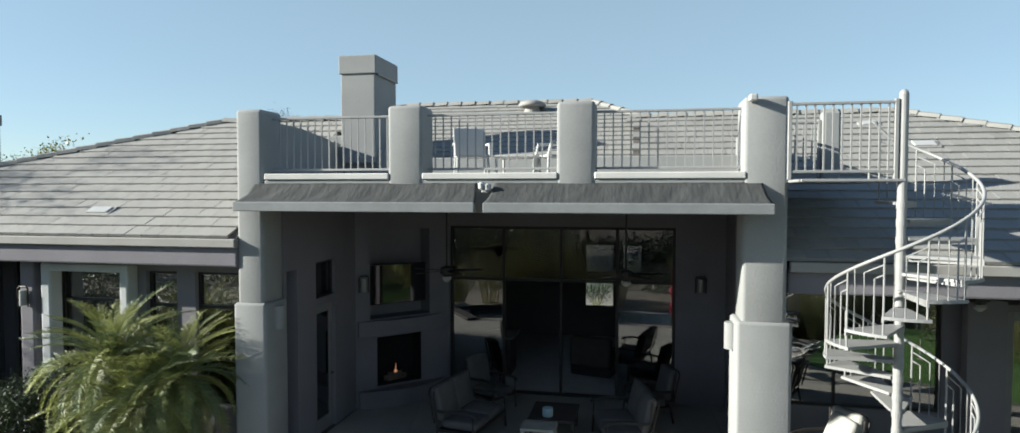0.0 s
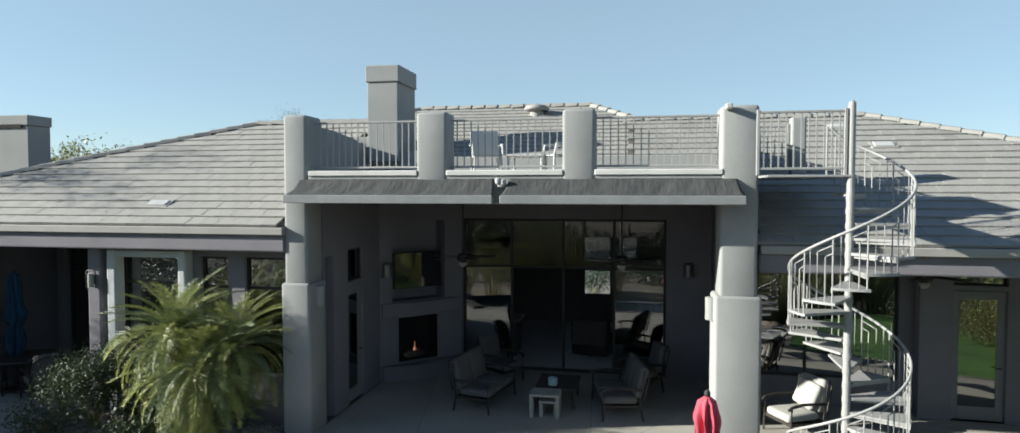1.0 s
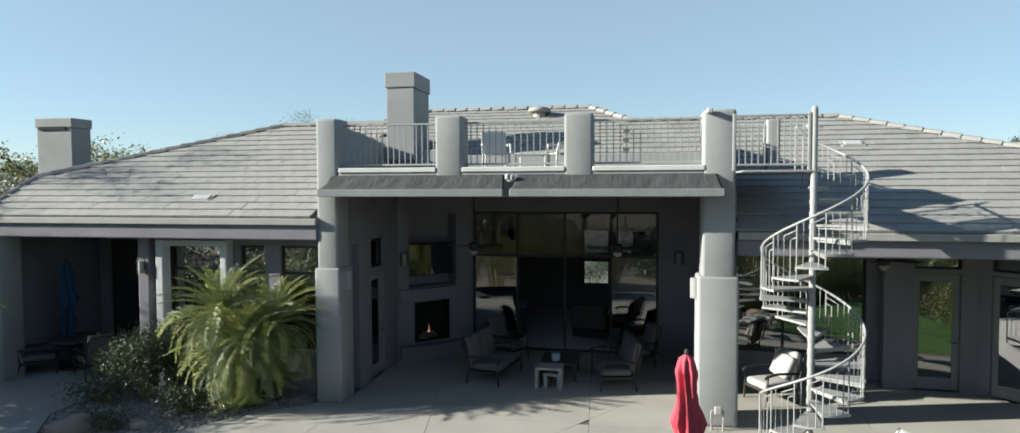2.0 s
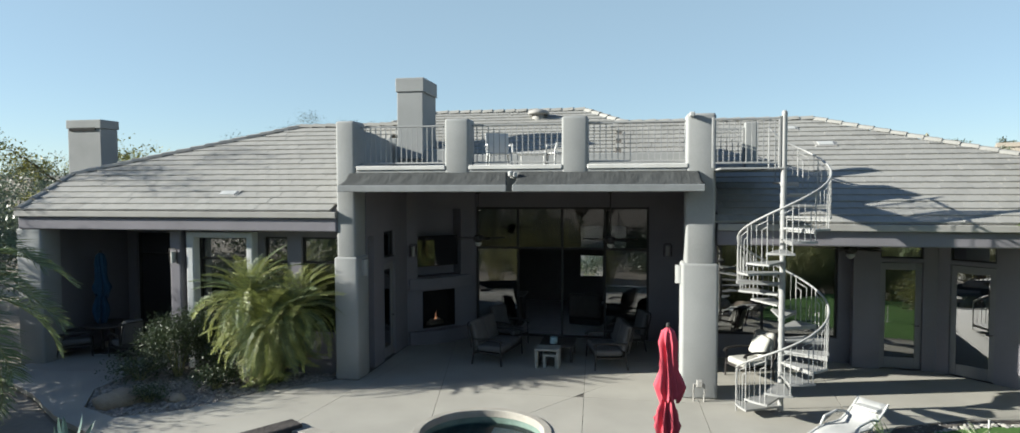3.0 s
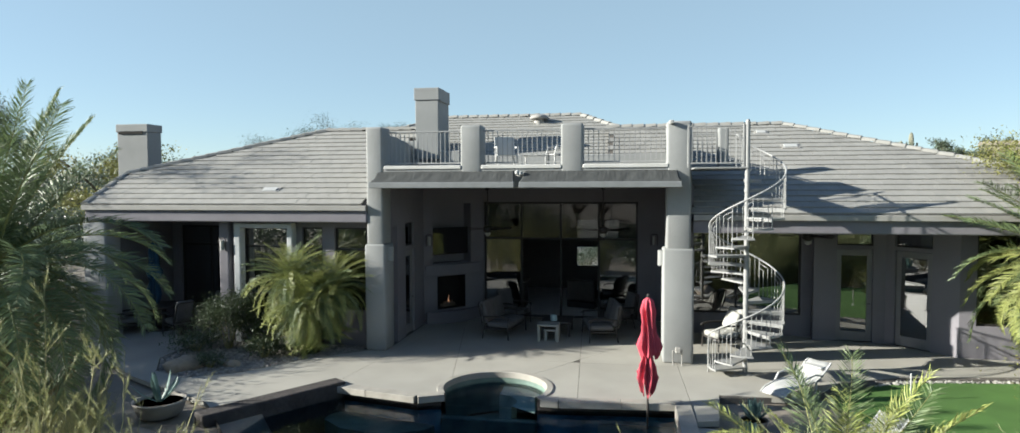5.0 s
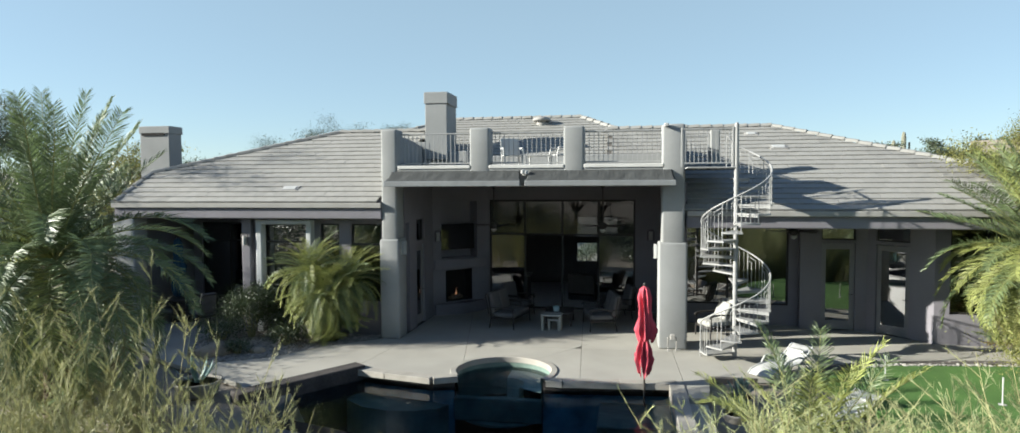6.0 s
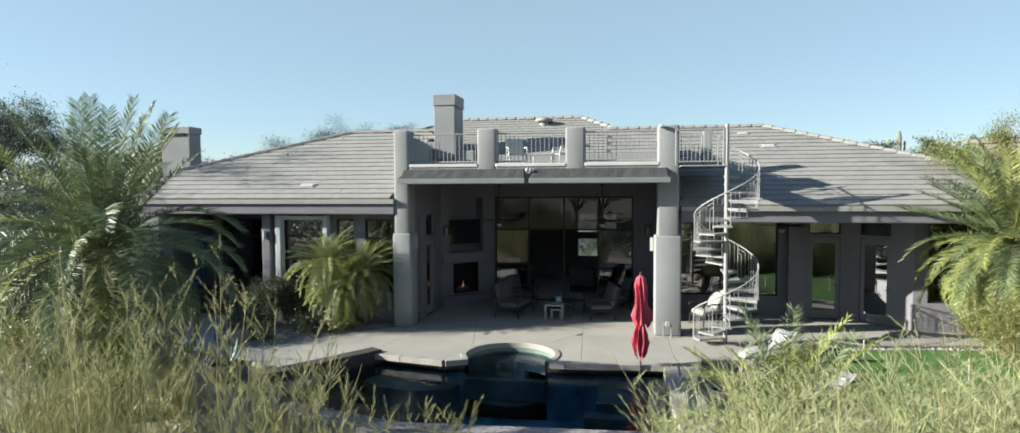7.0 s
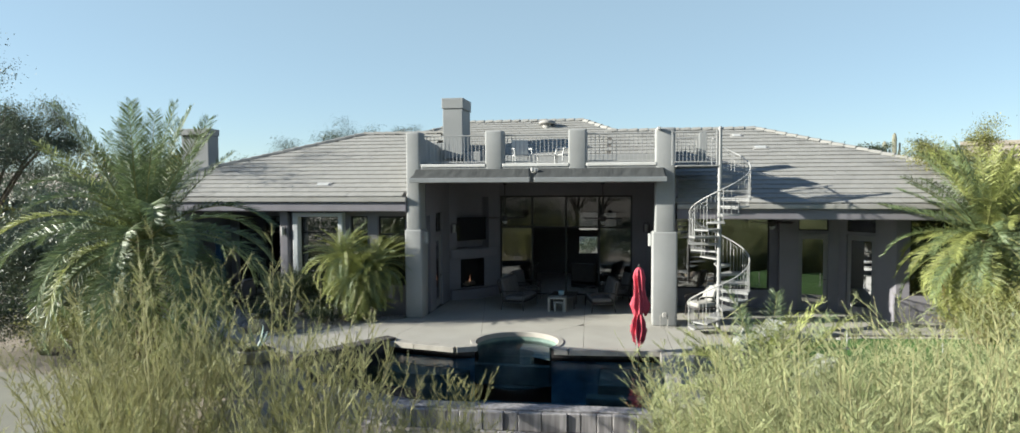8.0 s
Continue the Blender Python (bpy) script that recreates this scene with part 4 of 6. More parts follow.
def lantern(at, turn):
    s = thing("wall_lantern", "dark iron hoop wall lantern", "wall lamp", at, turn, "wall lanterns")
    part("hoop", Shape().tube([(-0.10, -0.05, 0), (-0.10, -0.05, 0.30), (-0.07, -0.05, 0.34), (0.07, -0.05, 0.34), (0.10, -0.05, 0.30), (0.10, -0.05, 0)], 0.014, 6), IRON, s)
    part("shade", Shape().tube([(0, -0.05, 0.02), (0, -0.05, 0.28)], 0.055, 12), CUSHION_LIGHT, s, "frosted shade")
    part("wall_plate", Shape().soft(-0.05, 0.05, -0.05, 0.0, 0.08, 0.24, 0.006, 1), IRON, s)
    return s


lantern((1.62, 4.80, 2.34), 0)
q = FM @ Vector((0.15, -0.02, 2.36))
lantern(tuple(q), 45)
lantern((-9.86, 0.33, 2.45), 0)


def ceiling_fan(at, drop, label):
    f = thing("ceiling_fan", label, "ceiling fan", at, 20, "ceiling fans")
    part("rod", Shape().tube([(0, 0, 0), (0, 0, -drop)], 0.016, 8), IRON, f)
    part("canopy", Shape().lathe([(0.07, 0.0), (0.06, -0.05), (0.02, -0.08)], 14), IRON, f)
    part("motor", Shape().lathe([(0.04, -drop + 0.06), (0.12, -drop + 0.02), (0.13, -drop - 0.08), (0.06, -drop - 0.14)], 16), IRON, f)
    part("light_bowl", Shape().lathe([(0.08, -drop - 0.14), (0.09, -drop - 0.18), (0.03, -drop - 0.24)], 14), CUSHION_LIGHT, f, "frosted light bowl")
    bl = Shape().soft(0.14, 0.68, -0.065, 0.065, -0.006, 0.006, 0.005, 1).mesh("blade", TABLE_DARK)
    for i in range(5):
        part("blade", bl, TABLE_DARK, f, at=pose(0, 0, -drop - 0.03, 0, 0, 72 * i) @ pose(0, 0, 0, 10))
    return f


ceiling_fan((-3.1, 2.6, 4.11), 1.13, "dark bronze ceiling fan on a long rod")
ceiling_fan((0.15, 2.6, 4.11), 1.13, "dark bronze ceiling fan on a long rod")
ceiling_fan((5.15, 1.45, 3.09), 0.16, "dark bronze ceiling fan under the eave soffit")

# ---- television and fire ----
tv = thing("television", "flat black television in the wall niche", "television", tuple(FM @ Vector((0.99, 0.12, 1.95))), 45)
part("screen", Shape().box(-0.62, 0.62, -0.012, 0.0, 0.12, 0.92), SCREEN, tv, "glossy dark screen")
part("bezel", Shape().soft(-0.645, 0.645, 0.002, 0.05, 0.10, 0.94, 0.01, 1), FRAME_DARK, tv)
part("wall_bracket", Shape().soft(-0.15, 0.15, 0.05, 0.30, 0.3, 0.7, 0.01, 1), IRON, tv)
fire = thing("gas_fire", "small gas flame over ceramic logs", "fire", tuple(FM @ Vector((0.95, 0.2, 0.402))), 45)
part("log", Shape().tube([(-0.25, 0.03, 0.06), (0, 0.0, 0.075), (0.25, 0.04, 0.06)], 0.055, 8), BARK, fire)
part("log", Shape().tube([(-0.2, -0.06, 0.05), (0.22, -0.03, 0.06)], 0.045, 8), BARK, fire)
part("log", Shape().tube([(-0.16, 0.02, 0.14), (0.14, -0.03, 0.16)], 0.04, 8), BARK, fire)
fl = Shape()
for x, h in ((-0.03, 0.10), (0.0, 0.24), (0.03, 0.07)):
    fl.lathe([(0.005, 0.14), (0.013, 0.17), (0.010, 0.14 + h * 0.5), (0.003, 0.14 + h)], 6, (x, -0.03, 0), lambda a, z: 1 + 0.2 * math.sin(9 * z))
part("flame", fl, FLAME, fire, "orange gas flame", True)


# ---- garden furniture ----
def cushion(x0, x1, y0, y1, z0, z1, m=None):
    b = Shape().soft(x0, x1, y0, y1, z0, z1, min(z1 - z0, y1 - y0, x1 - x0) * 0.42, 4, m)
    return b


def patio_seat(name, label, category, at, turn, width, seats, mat, pillow=False, group=""):
    """A metal-framed patio seat that faces -y before it is turned."""
    c = thing(name, label, category, at, turn, group)
    w = width / 2
    for s in (-1, 1):
        part("leg", Shape().tube([(s * w, -0.36, 0), (s * w, -0.34, 0.30), (s * w, -0.33, 0.58)], 0.02, 6), IRON, c)
        part("leg", Shape().tube([(s * w, 0.40, 0), (s * w, 0.34, 0.30), (s * w, 0.42, 0.95)], 0.02, 6), IRON, c)
        part("armrest", Shape().tube([(s * w, -0.40, 0.55), (s * w, -0.34, 0.60), (s * w, -0.1, 0.63), (s * w, 0.2, 0.61), (s * w, 0.38, 0.60)], 0.026, 6), IRON, c)
    part("seat_frame", Shape().soft(-w, w, -0.34, -0.30, 0.25, 0.31, 0.008, 1).soft(-w, w, 0.30, 0.34, 0.25, 0.31, 0.008, 1).box(-w, -w + 0.03, -0.30, 0.30, 0.26, 0.30).box(w - 0.03, w, -0.30, 0.30, 0.26, 0.30).box(-w + 0.03, w - 0.03, -0.30, 0.30, 0.275, 0.285), IRON, c)
    tilt = pose(0, 0.30, 0.42, -14)
    part("back_frame", Shape().tube([tilt @ Vector((-w, 0.11, 0)), tilt @ Vector((-w + 0.03, 0.11, 0.52)), tilt @ Vector((-w + 0.10, 0.11, 0.58)), tilt @ Vector((w - 0.10, 0.11, 0.58)), tilt @ Vector((w - 0.03, 0.11, 0.52)), tilt @ Vector((w, 0.11, 0))], 0.018, 6), IRON, c)
    for i in range(seats):
        x0 = -w + 0.04 + (width - 0.08) * i / seats
        x1 = -w + 0.04 + (width - 0.08) * (i + 1) / seats
        part("seat_cushion", cushion(x0 + 0.005, x1 - 0.005, -0.36, 0.30, 0.30, 0.45), mat, c, smooth=True)
        part("back_cushion", cushion(x0 + 0.005, x1 - 0.005, -0.06, 0.09, 0.0, 0.60, tilt), mat, c, smooth=True)
    if pillow:
        part("pillow", cushion(-0.25, 0.25, -0.20, -0.05, 0.0, 0.48, tilt @ pose(0, 0, 0.02, -6, 8, 0)), CUSHION_LIGHT, c, "puffy cream pillow", True)
    return c


patio_seat("patio_loveseat", "dark metal patio loveseat with grey cushions", "loveseat", (-2.55, 2.35, 0), 78, 1.35, 2, CUSHION)
patio_seat("patio_loveseat", "dark metal patio loveseat with grey cushions facing the low table", "loveseat", (0.05, 2.4, 0), -78, 1.35, 2, CUSHION)
patio_seat("patio_chair", "dark metal patio armchair standing by the glass wall", "chair", (0.55, 3.85, 0), -70, 0.66, 1, CUSHION)
patio_seat("patio_chair", "dark metal patio armchair beside the fireplace corner", "chair", (-2.55, 3.95, 0), 60, 0.66, 1, CUSHION)
patio_seat("patio_chair", "dark metal patio armchair with pale cushion and cream pillow", "chair", (3.2, 1.72, 0), -62, 0.68, 1, CUSHION_LIGHT, True)


def side_table(name, label, at, w, d, h, mat, turn=0):
    t = thing(name, label, "table", at, turn)
    part("tabletop", Shape().soft(-w / 2, w / 2, -d / 2, d / 2, h - 0.05, h, 0.012, 2), mat, t)
    for x in (-w / 2 + 0.04, w / 2 - 0.04):
        part("side_panel", Shape().soft(x - 0.035, x + 0.035, -d / 2 + 0.02, d / 2 - 0.02, 0, h - 0.052, 0.008, 1), mat, t)
    return t


side_table("side_table", "pale stone waterfall side table", (-1.27, 1.85, 0), 0.58, 0.45, 0.46, TABLE_STONE)
side_table("nesting_table", "smaller pale stone table nested under another", (-1.20, 1.88, 0), 0.36, 0.38, 0.32, TABLE_STONE)
ct = thing("coffee_table", "low dark wooden coffee table", "table", (-1.12, 2.75, 0))
part("tabletop", Shape().soft(-0.42, 0.42, -0.5, 0.5, 0.36, 0.41, 0.01, 1), TABLE_DARK, ct)
for sx in (-1, 1):
    for sy in (-1, 1):
        part("leg", Shape().soft(sx * 0.36 - 0.03, sx * 0.36 + 0.03, sy * 0.44 - 0.03, sy * 0.44 + 0.03, 0, 0.358, 0.006, 1), TABLE_DARK, ct)
pot = thing("candle_jar", "pale blue ceramic candle jar on the low table", "jar", (-1.2, 2.45, 0.41))
part("jar", Shape().lathe([(0.08, 0.0), (0.095, 0.02), (0.095, 0.15), (0.085, 0.155), (0.08, 0.13)], 20), CERAMIC, pot, smooth=True)
part("wax", Shape().lathe([(0.078, 0.11), (0.078, 0.125)], 16), CUSHION_LIGHT, pot)


def closed_umbrella(at, top, mat, label, stand, name="patio_umbrella"):
    u = thing(name, label, "umbrella", at)
    part("pole", Shape().tube([(0, 0, 0), (0, 0, top + 0.06)], 0.02, 10), IRON, u)
    part("finial", Shape().lathe([(0.03, top + 0.0), (0.035, top + 0.03), (0.032, top + 0.06), (0.015, top + 0.08)], 12), IRON, u)
    def cloth(rows, n, hem, seed):
        """Gathered canvas: deep pleats, uneven hem, creases."""
        fine = []
        for (r0, z0), (r1, z1) in zip(rows, rows[1:]):
            fine += [(r0 + (r1 - r0) * q / 5, z0 + (z1 - z0) * q / 5) for q in range(5)]
        fine.append(rows[-1])
        zt, zb = rows[0][1], rows[-1][1]
        sh = Shape()
        for r, z in fine:
            v = (zt - z) / (zt - zb)
            for j in range(n):
                a = 2 * math.pi * j / n
                fold = 0.5 - abs(math.sin(4 * a + seed + 0.7 * math.sin(3 * z)))
                q = r * (1 + 0.75 * min(1, 3 * v) * fold + 0.30 * noise.noise(Vector((2.2 * math.cos(a), 2.2 * math.sin(a), 1.6 * z + seed))))
                drop = hem * v ** 4 * (0.5 - fold + 0.7 * noise.noise(Vector((3 * math.cos(a), 3 * math.sin(a), seed))))
                sh.v.append((q * math.cos(a) + 0.03 * v * math.sin(2.3 * z + seed), q * math.sin(a), z - drop))
        k = len(fine)
        sh.f += [(i * n + (j + 1) % n, i * n + j, (i + 1) * n + j, (i + 1) * n + (j + 1) % n) for i in range(k - 1) for j in range(n)]
        return sh

    upper = [(0.03, top + 0.01), (0.10, top - 0.05), (0.12, top - 0.20), (0.10, top - 0.40), (0.105, top - 0.62), (0.135, top - 0.79), (0.17, top - 0.92)]
    lower = [(0.05, top - 0.6), (0.085, top - 0.84), (0.08, top - 1.03), (0.09, top - 1.12), (0.125, top - 1.27), (0.16, top - 1.43), (0.13, top - 1.57)]
    for piece, rows, hem, seed in (("canopy", lower, 0.26, 1.3), ("top_flap", upper, 0.22, 4.1)):
        cl = part(piece, cloth(rows, 80, hem, seed), mat, u, "folded pleated canvas", True)
        cl.modifiers.new("thick", "SOLIDIFY").thickness = 0.005
    part("tie_strap", Shape().lathe([(0.10, top - 1.07), (0.105, top - 1.04), (0.10, top - 1.01)], 24), mat, u)
    if stand:
        part("base", Shape().lathe([(0.26, 0), (0.26, 0.05), (0.05, 0.08), (0.04, 0.3)], 20), IRON, u)
    return u


closed_umbrella((1.18, -3.05, -0.46), 2.50, RED, "closed red canvas patio umbrella standing in the pool shelf", False)
closed_umbrella((-12.75, 1.3, 0.0), 2.55, BLUE, "closed blue canvas patio umbrella in the shade", True)
dt = thing("dining_table", "dark round patio dining table in the shade", "table", (-12.5, 1.35, 0))
part("tabletop", Shape().lathe([(0.6, 0.70), (0.62, 0.72), (0.62, 0.74), (0.6, 0.75)], 28), TABLE_DARK, dt)
part("pedestal", Shape().lathe([(0.3, 0), (0.28, 0.04), (0.06, 0.1), (0.06, 0.70)], 16), TABLE_DARK, dt)
for k, (x, y, tr) in enumerate(((-11.7, 0.9, 60), (-13.1, 0.85, -50), (-11.8, 2.1, 120))):
    patio_seat("patio_dining_chair", "dark metal patio chair at the shaded table", "chair", (x, y, 0), tr + 180, 0.56, 1, CUSHION, False, "chairs at the shaded table")


def sun_lounger(at, turn, label):
    s = thing("sun_lounger", label, "sun lounger", at, turn, "sun loungers")
    s.scale = (0.82, 0.78, 0.62)
    # side rails curve from the foot up to the raised head
    line = [(-0.95, 0.12), (-0.80, 0.25), (-0.5, 0.34), (-0.1, 0.36), (0.25, 0.36), (0.5, 0.48), (0.75, 0.68), (0.92, 0.86)]
    for sd in (-1, 1):
        part("side_rail", Shape().tube([(x, sd * 0.33, z) for x, z in line], 0.028, 8), LOUNGER, s)
        part("arm", Shape().tube([(-0.35, sd * 0.37, 0.36), (-0.2, sd * 0.38, 0.56), (0.2, sd * 0.38, 0.62), (0.52, sd * 0.36, 0.52)], 0.03, 8), LOUNGER, s)
        for x in (-0.55, 0.35):
            part("leg", Shape().tube([(x, sd * 0.31, 0.34), (x - 0.05, sd * 0.33, 0.0)], 0.026, 8), LOUNGER, s)
    sl = Shape()
    vs = [(x, y, z - 0.015 * math.cos(y / 0.31 * math.pi / 2)) for x, z in line for y in (-0.31, -0.15, 0, 0.15, 0.31)]
    sl.add(vs, [(i * 5 + j, (i + 1) * 5 + j, (i + 1) * 5 + j + 1, i * 5 + j + 1) for i in range(len(line) - 1) for j in range(4)])
    o = part("sling", sl, LOUNGER, s, "white woven sling", True)
    o.modifiers.new("thick", "SOLIDIFY").thickness = 0.012
    part("headrest", cushion(0.60, 0.92, -0.27, 0.27, 0.66, 0.74, pose(0, 0, 0, 0, 0, 0)), LOUNGER, s, smooth=True)
    return s


sun_lounger((4.15, -1.75, 0.0), 42, "white resin sun lounger with a raised back")
sun_lounger((4.7, -3.9, -0.34), 35, "white resin sun lounger among the palm leaves")

# planters
def bowl_planter(at, r, mat, leaf, label, count=16, length=0.55):
    p = thing("planter", label, "planter", at)
    part("bowl", Shape().lathe([(r * 0.55, 0), (r * 0.8, r * 0.15), (r, r * 0.65), (r * 1.02, r * 0.72), (r * 0.93, r * 0.72), (r * 0.9, r * 0.6)], 28), mat, p, smooth=True)
    part("soil", Shape().lathe([(r * 0.9, r * 0.5), (r * 0.9, r * 0.6)], 20), SOIL, p)
    rng = random.Random(int(at[0] * 100))
    for i in range(count):
        a = i * 2.4
        el = 0.35 + 0.9 * (i / count)
        bl = Shape()
        for k in range(6):
            t = k / 5
            d = length * t
            w = 0.055 * (1 - t) ** 0.6 * (0.7 + t) + 0.002
            y = d * math.cos(el + 0.25 * t)
            z = d * math.sin(el + 0.25 * t)
            bl.v += [(-w, y, z + 0.02), (0, y, z), (w, y, z + 0.02)]
        for k in range(5):
            for j in range(2):
                bl.f.append((k * 3 + j, k * 3 + j + 1, k * 3 + 4 + j, k * 3 + 3 + j))
        part("leaf", bl, leaf, p, at=pose(0, 0, r * 0.55, 0, 0, math.degrees(a)))
    return p


bowl_planter((-7.75, -4.85, -0.12), 0.46, CREAM_POT, AGAVE, "wide cream bowl planter with a broad-leaved blue-green agave", 7, 0.62)
bowl_planter((3.0, -3.6, -0.14), 0.24, CREAM_POT, AGAVE, "cream bowl planter with a blue-green agave", 18, 0.4)
bowl_planter((2.75, -4.6, -0.14), 0.26, CREAM_POT, AGAVE, "small cream planter with a blue-green agave", 14, 0.32)

# utility valve by the pillar
v = thing("water_valve", "grey metal water valve stand at the pillar base", "valve", (1.95, -0.14, 0))
part("pipe", Shape().tube([(-0.10, 0, 0), (-0.10, 0, 0.34), (0.10, 0, 0.34), (0.10, 0, 0)], 0.02, 8), FASCIA, v)
part("valve_body", Shape().soft(-0.05, 0.07, -0.05, 0.05, 0.28, 0.42, 0.015, 1), FASCIA, v)

# ---- on the roofs ----
def roof_vent(x, y, fz, w, d, label):
    r = thing("roof_vent", label, "vent", (x, y, fz(y) + 0.04), 0, "roof vents")
    r.matrix_world = pose(x, y, fz(y) + 0.04, math.degrees(math.atan(fz(1) - fz(0))), 0, 0)
    part("flange", Shape().soft(-w / 2 - 0.06, w / 2 + 0.06, -d / 2 - 0.05, d / 2 + 0.05, -0.02, 0.025, 0.006, 1), FASCIA, r)
    part("hood", Shape().soft(-w / 2, w / 2, -d / 2, d / 2, 0.02, 0.045, 0.01, 2), LOUNGER, r)


roof_vent(-8.62, 0.62, z_left, 0.40, 0.18, "low white roof vent")
roof_vent(5.2, 3.55, z_right, 0.36, 0.20, "low white roof vent")
roof_vent(4.6, 4.45, z_right, 0.26, 0.16, "low white roof vent")
tv2 = thing("roof_turbine_vent", "round pale metal roof vent near the ridge", "vent", (-2.1, 6.3, z_mid(6.3)))
part("collar", Shape().lathe([(0.2, -0.05), (0.17, 0.12), (0.17, 0.16)], 18), FASCIA, tv2)
part("dome", Shape().lathe([(0.30, 0.14), (0.33, 0.18), (0.28, 0.25), (0.12, 0.30), (0.02, 0.31)], 22), FASCIA, tv2, smooth=True)

# deck things
def deck_chair(at, turn):
    s = thing("deck_chair", "white plastic garden chair on the roof deck", "chair", at, turn, "deck chairs")
    for x in (-0.24, 0.24):
        for y in (-0.24, 0.22):
            part("leg", Shape().tube([(x * 1.1, y * 1.1, 0), (x, y, 0.42)], 0.022, 8), LOUNGER, s)
        part("armrest", Shape().tube([(x * 1.15, -0.26, 0.42), (x * 1.15, -0.22, 0.62), (x * 1.15, 0.2, 0.63)], 0.025, 8), LOUNGER, s)
    part("seat", Shape().soft(-0.26, 0.26, -0.26, 0.24, 0.40, 0.44, 0.015, 2), LOUNGER, s)
    part("backrest", Shape().soft(-0.27, 0.27, -0.015, 0.015, 0.0, 0.52, 0.012, 2, pose(0, 0.24, 0.42, -14)), LOUNGER, s)


deck_chair((-2.35, 1.5, DECK), 20)
deck_chair((-0.95, 1.6, DECK), -60)
dtb = thing("deck_table", "white square garden table on the roof deck", "table", (-1.6, 1.7, DECK))
part("tabletop", Shape().soft(-0.35, 0.35, -0.35, 0.35, 0.40, 0.44, 0.01, 1), LOUNGER, dtb)
for sx in (-1, 1):
    for sy in (-1, 1):
        part("leg", Shape().tube([(sx * 0.31, sy * 0.31, 0), (sx * 0.31, sy * 0.31, 0.40)], 0.022, 8), LOUNGER, dtb)

# ---- inside the living room ----
sf = thing("armchair", "bulky dark upholstered armchair in the living room", "chair", (-0.6, 6.75, 0), 165)
part("base", Shape().soft(-0.5, 0.5, -0.45, 0.45, 0.06, 0.45, 0.06, 3), SCREEN, sf)
part("backrest", Shape().soft(-0.5, 0.5, 0.25, 0.5, 0.3, 1.0, 0.08, 3), TABLE_DARK, sf)
for x in (-0.5, 0.32):
    part("armrest", Shape().soft(x, x + 0.18, -0.45, 0.3, 0.3, 0.65, 0.06, 3), TABLE_DARK, sf)
bar = thing("kitchen_island", "dark island with a pale stone worktop", "island", (-3.3, 6.6, 0))
part("body", Shape().soft(-0.9, 0.7, -0.4, 0.4, 0, 0.9, 0.01, 1), TABLE_DARK, bar)
part("worktop", Shape().soft(-0.98, 0.78, -0.48, 0.48, 0.902, 0.945, 0.008, 1), TABLE_STONE, bar)

# ---- putting green ----
GREEN = [(4.75, -1.95), (5.45, -1.05), (6.9, -0.55), (9.0, -0.25), (13.0, 0.1), (14.5, -3.0), (12.5, -6.5), (8.5, -7.5), (6.2, -5.6), (5.2, -3.6)]
structure("putting_green", Shape().prism(GREEN, -0.5, -0.045), TURF, "bright green artificial putting turf")
for x, y in ((6.25, -1.75), (7.8, -3.1)):
    fg = thing("putting_flag", "white golf pin standing in the putting turf", "golf pin", (x, y, -0.045), 0, "golf pins")
    part("pin", Shape().tube([(0, 0, 0), (0, 0, 0.52)], 0.014, 8), LOUNGER, fg)
    part("cup", Shape().lathe([(0.07, 0.0), (0.07, 0.006)], 16), LOUNGER, fg)


def pebbles(name, poly, z, count, lo, hi, mat, label, seed):
    rng = random.Random(seed)
    s = Shape()
    x0, x1 = min(p[0] for p in poly), max(p[0] for p in poly)
    y0, y1 = min(p[1] for p in poly), max(p[1] for p in poly)
    base = [(1, 0, 0), (-1, 0, 0), (0, 1, 0), (0, -1, 0), (0, 0, 1), (0.6, 0.6, 0.6), (-0.6, 0.6, 0.6), (-0.6, -0.6, 0.6), (0.6, -0.6, 0.6)]
    fs = [(0, 2, 5), (2, 1, 6), (1, 3, 7), (3, 0, 8), (0, 5, 8), (2, 6, 5), (1, 7, 6), (3, 8, 7), (4, 5, 6), (4, 6, 7), (4, 7, 8), (4, 8, 5)]
    while count:
        x, y = rng.uniform(x0, x1), rng.uniform(y0, y1)
        if inside(poly, x, y):
            r = rng.uniform(lo, hi)
            m = Matrix.Translation((x, y, z)) @ Euler((rng.uniform(-0.4, 0.4), rng.uniform(-0.4, 0.4), rng.uniform(0, 6.3))).to_matrix().to_4x4() @ Matrix.Diagonal((r, r * rng.uniform(0.6, 1), r * rng.uniform(0.4, 0.8), 1))
            s.add([m @ Vector(p) for p in base], fs)
            count -= 1
    ob = part(name, s, mat)
    return tagged(ob, label, "gravel", "", "stuff")


BED = [(-5.65, 0.5), (-5.7, -0.05), (-6.8, -1.05), (-7.7, -2.32), (-8.7, -2.92), (-9.65, -2.5), (-10.35, -1.5), (-10.45, -0.2), (-10.1, 0.5)]
structure("gravel_bed", Shape().prism(BED, -0.3, -0.04), SOIL, "bare soil of the planting bed")
pebbles("gravel", BED, -0.03, 5200, 0.025, 0.06, GRAVEL, "grey-brown gravel mulch in the planting bed", 3)
pebbles("pebble_border", [(5.0, -1.0), (6.7, -0.32), (9.2, 0.05), (13.3, 0.36), (13.4, 0.1), (9.0, -0.25), (6.9, -0.55), (5.3, -1.2)], -0.05, 900, 0.03, 0.07, PEBBLE, "pale pebbles along the putting turf", 5)


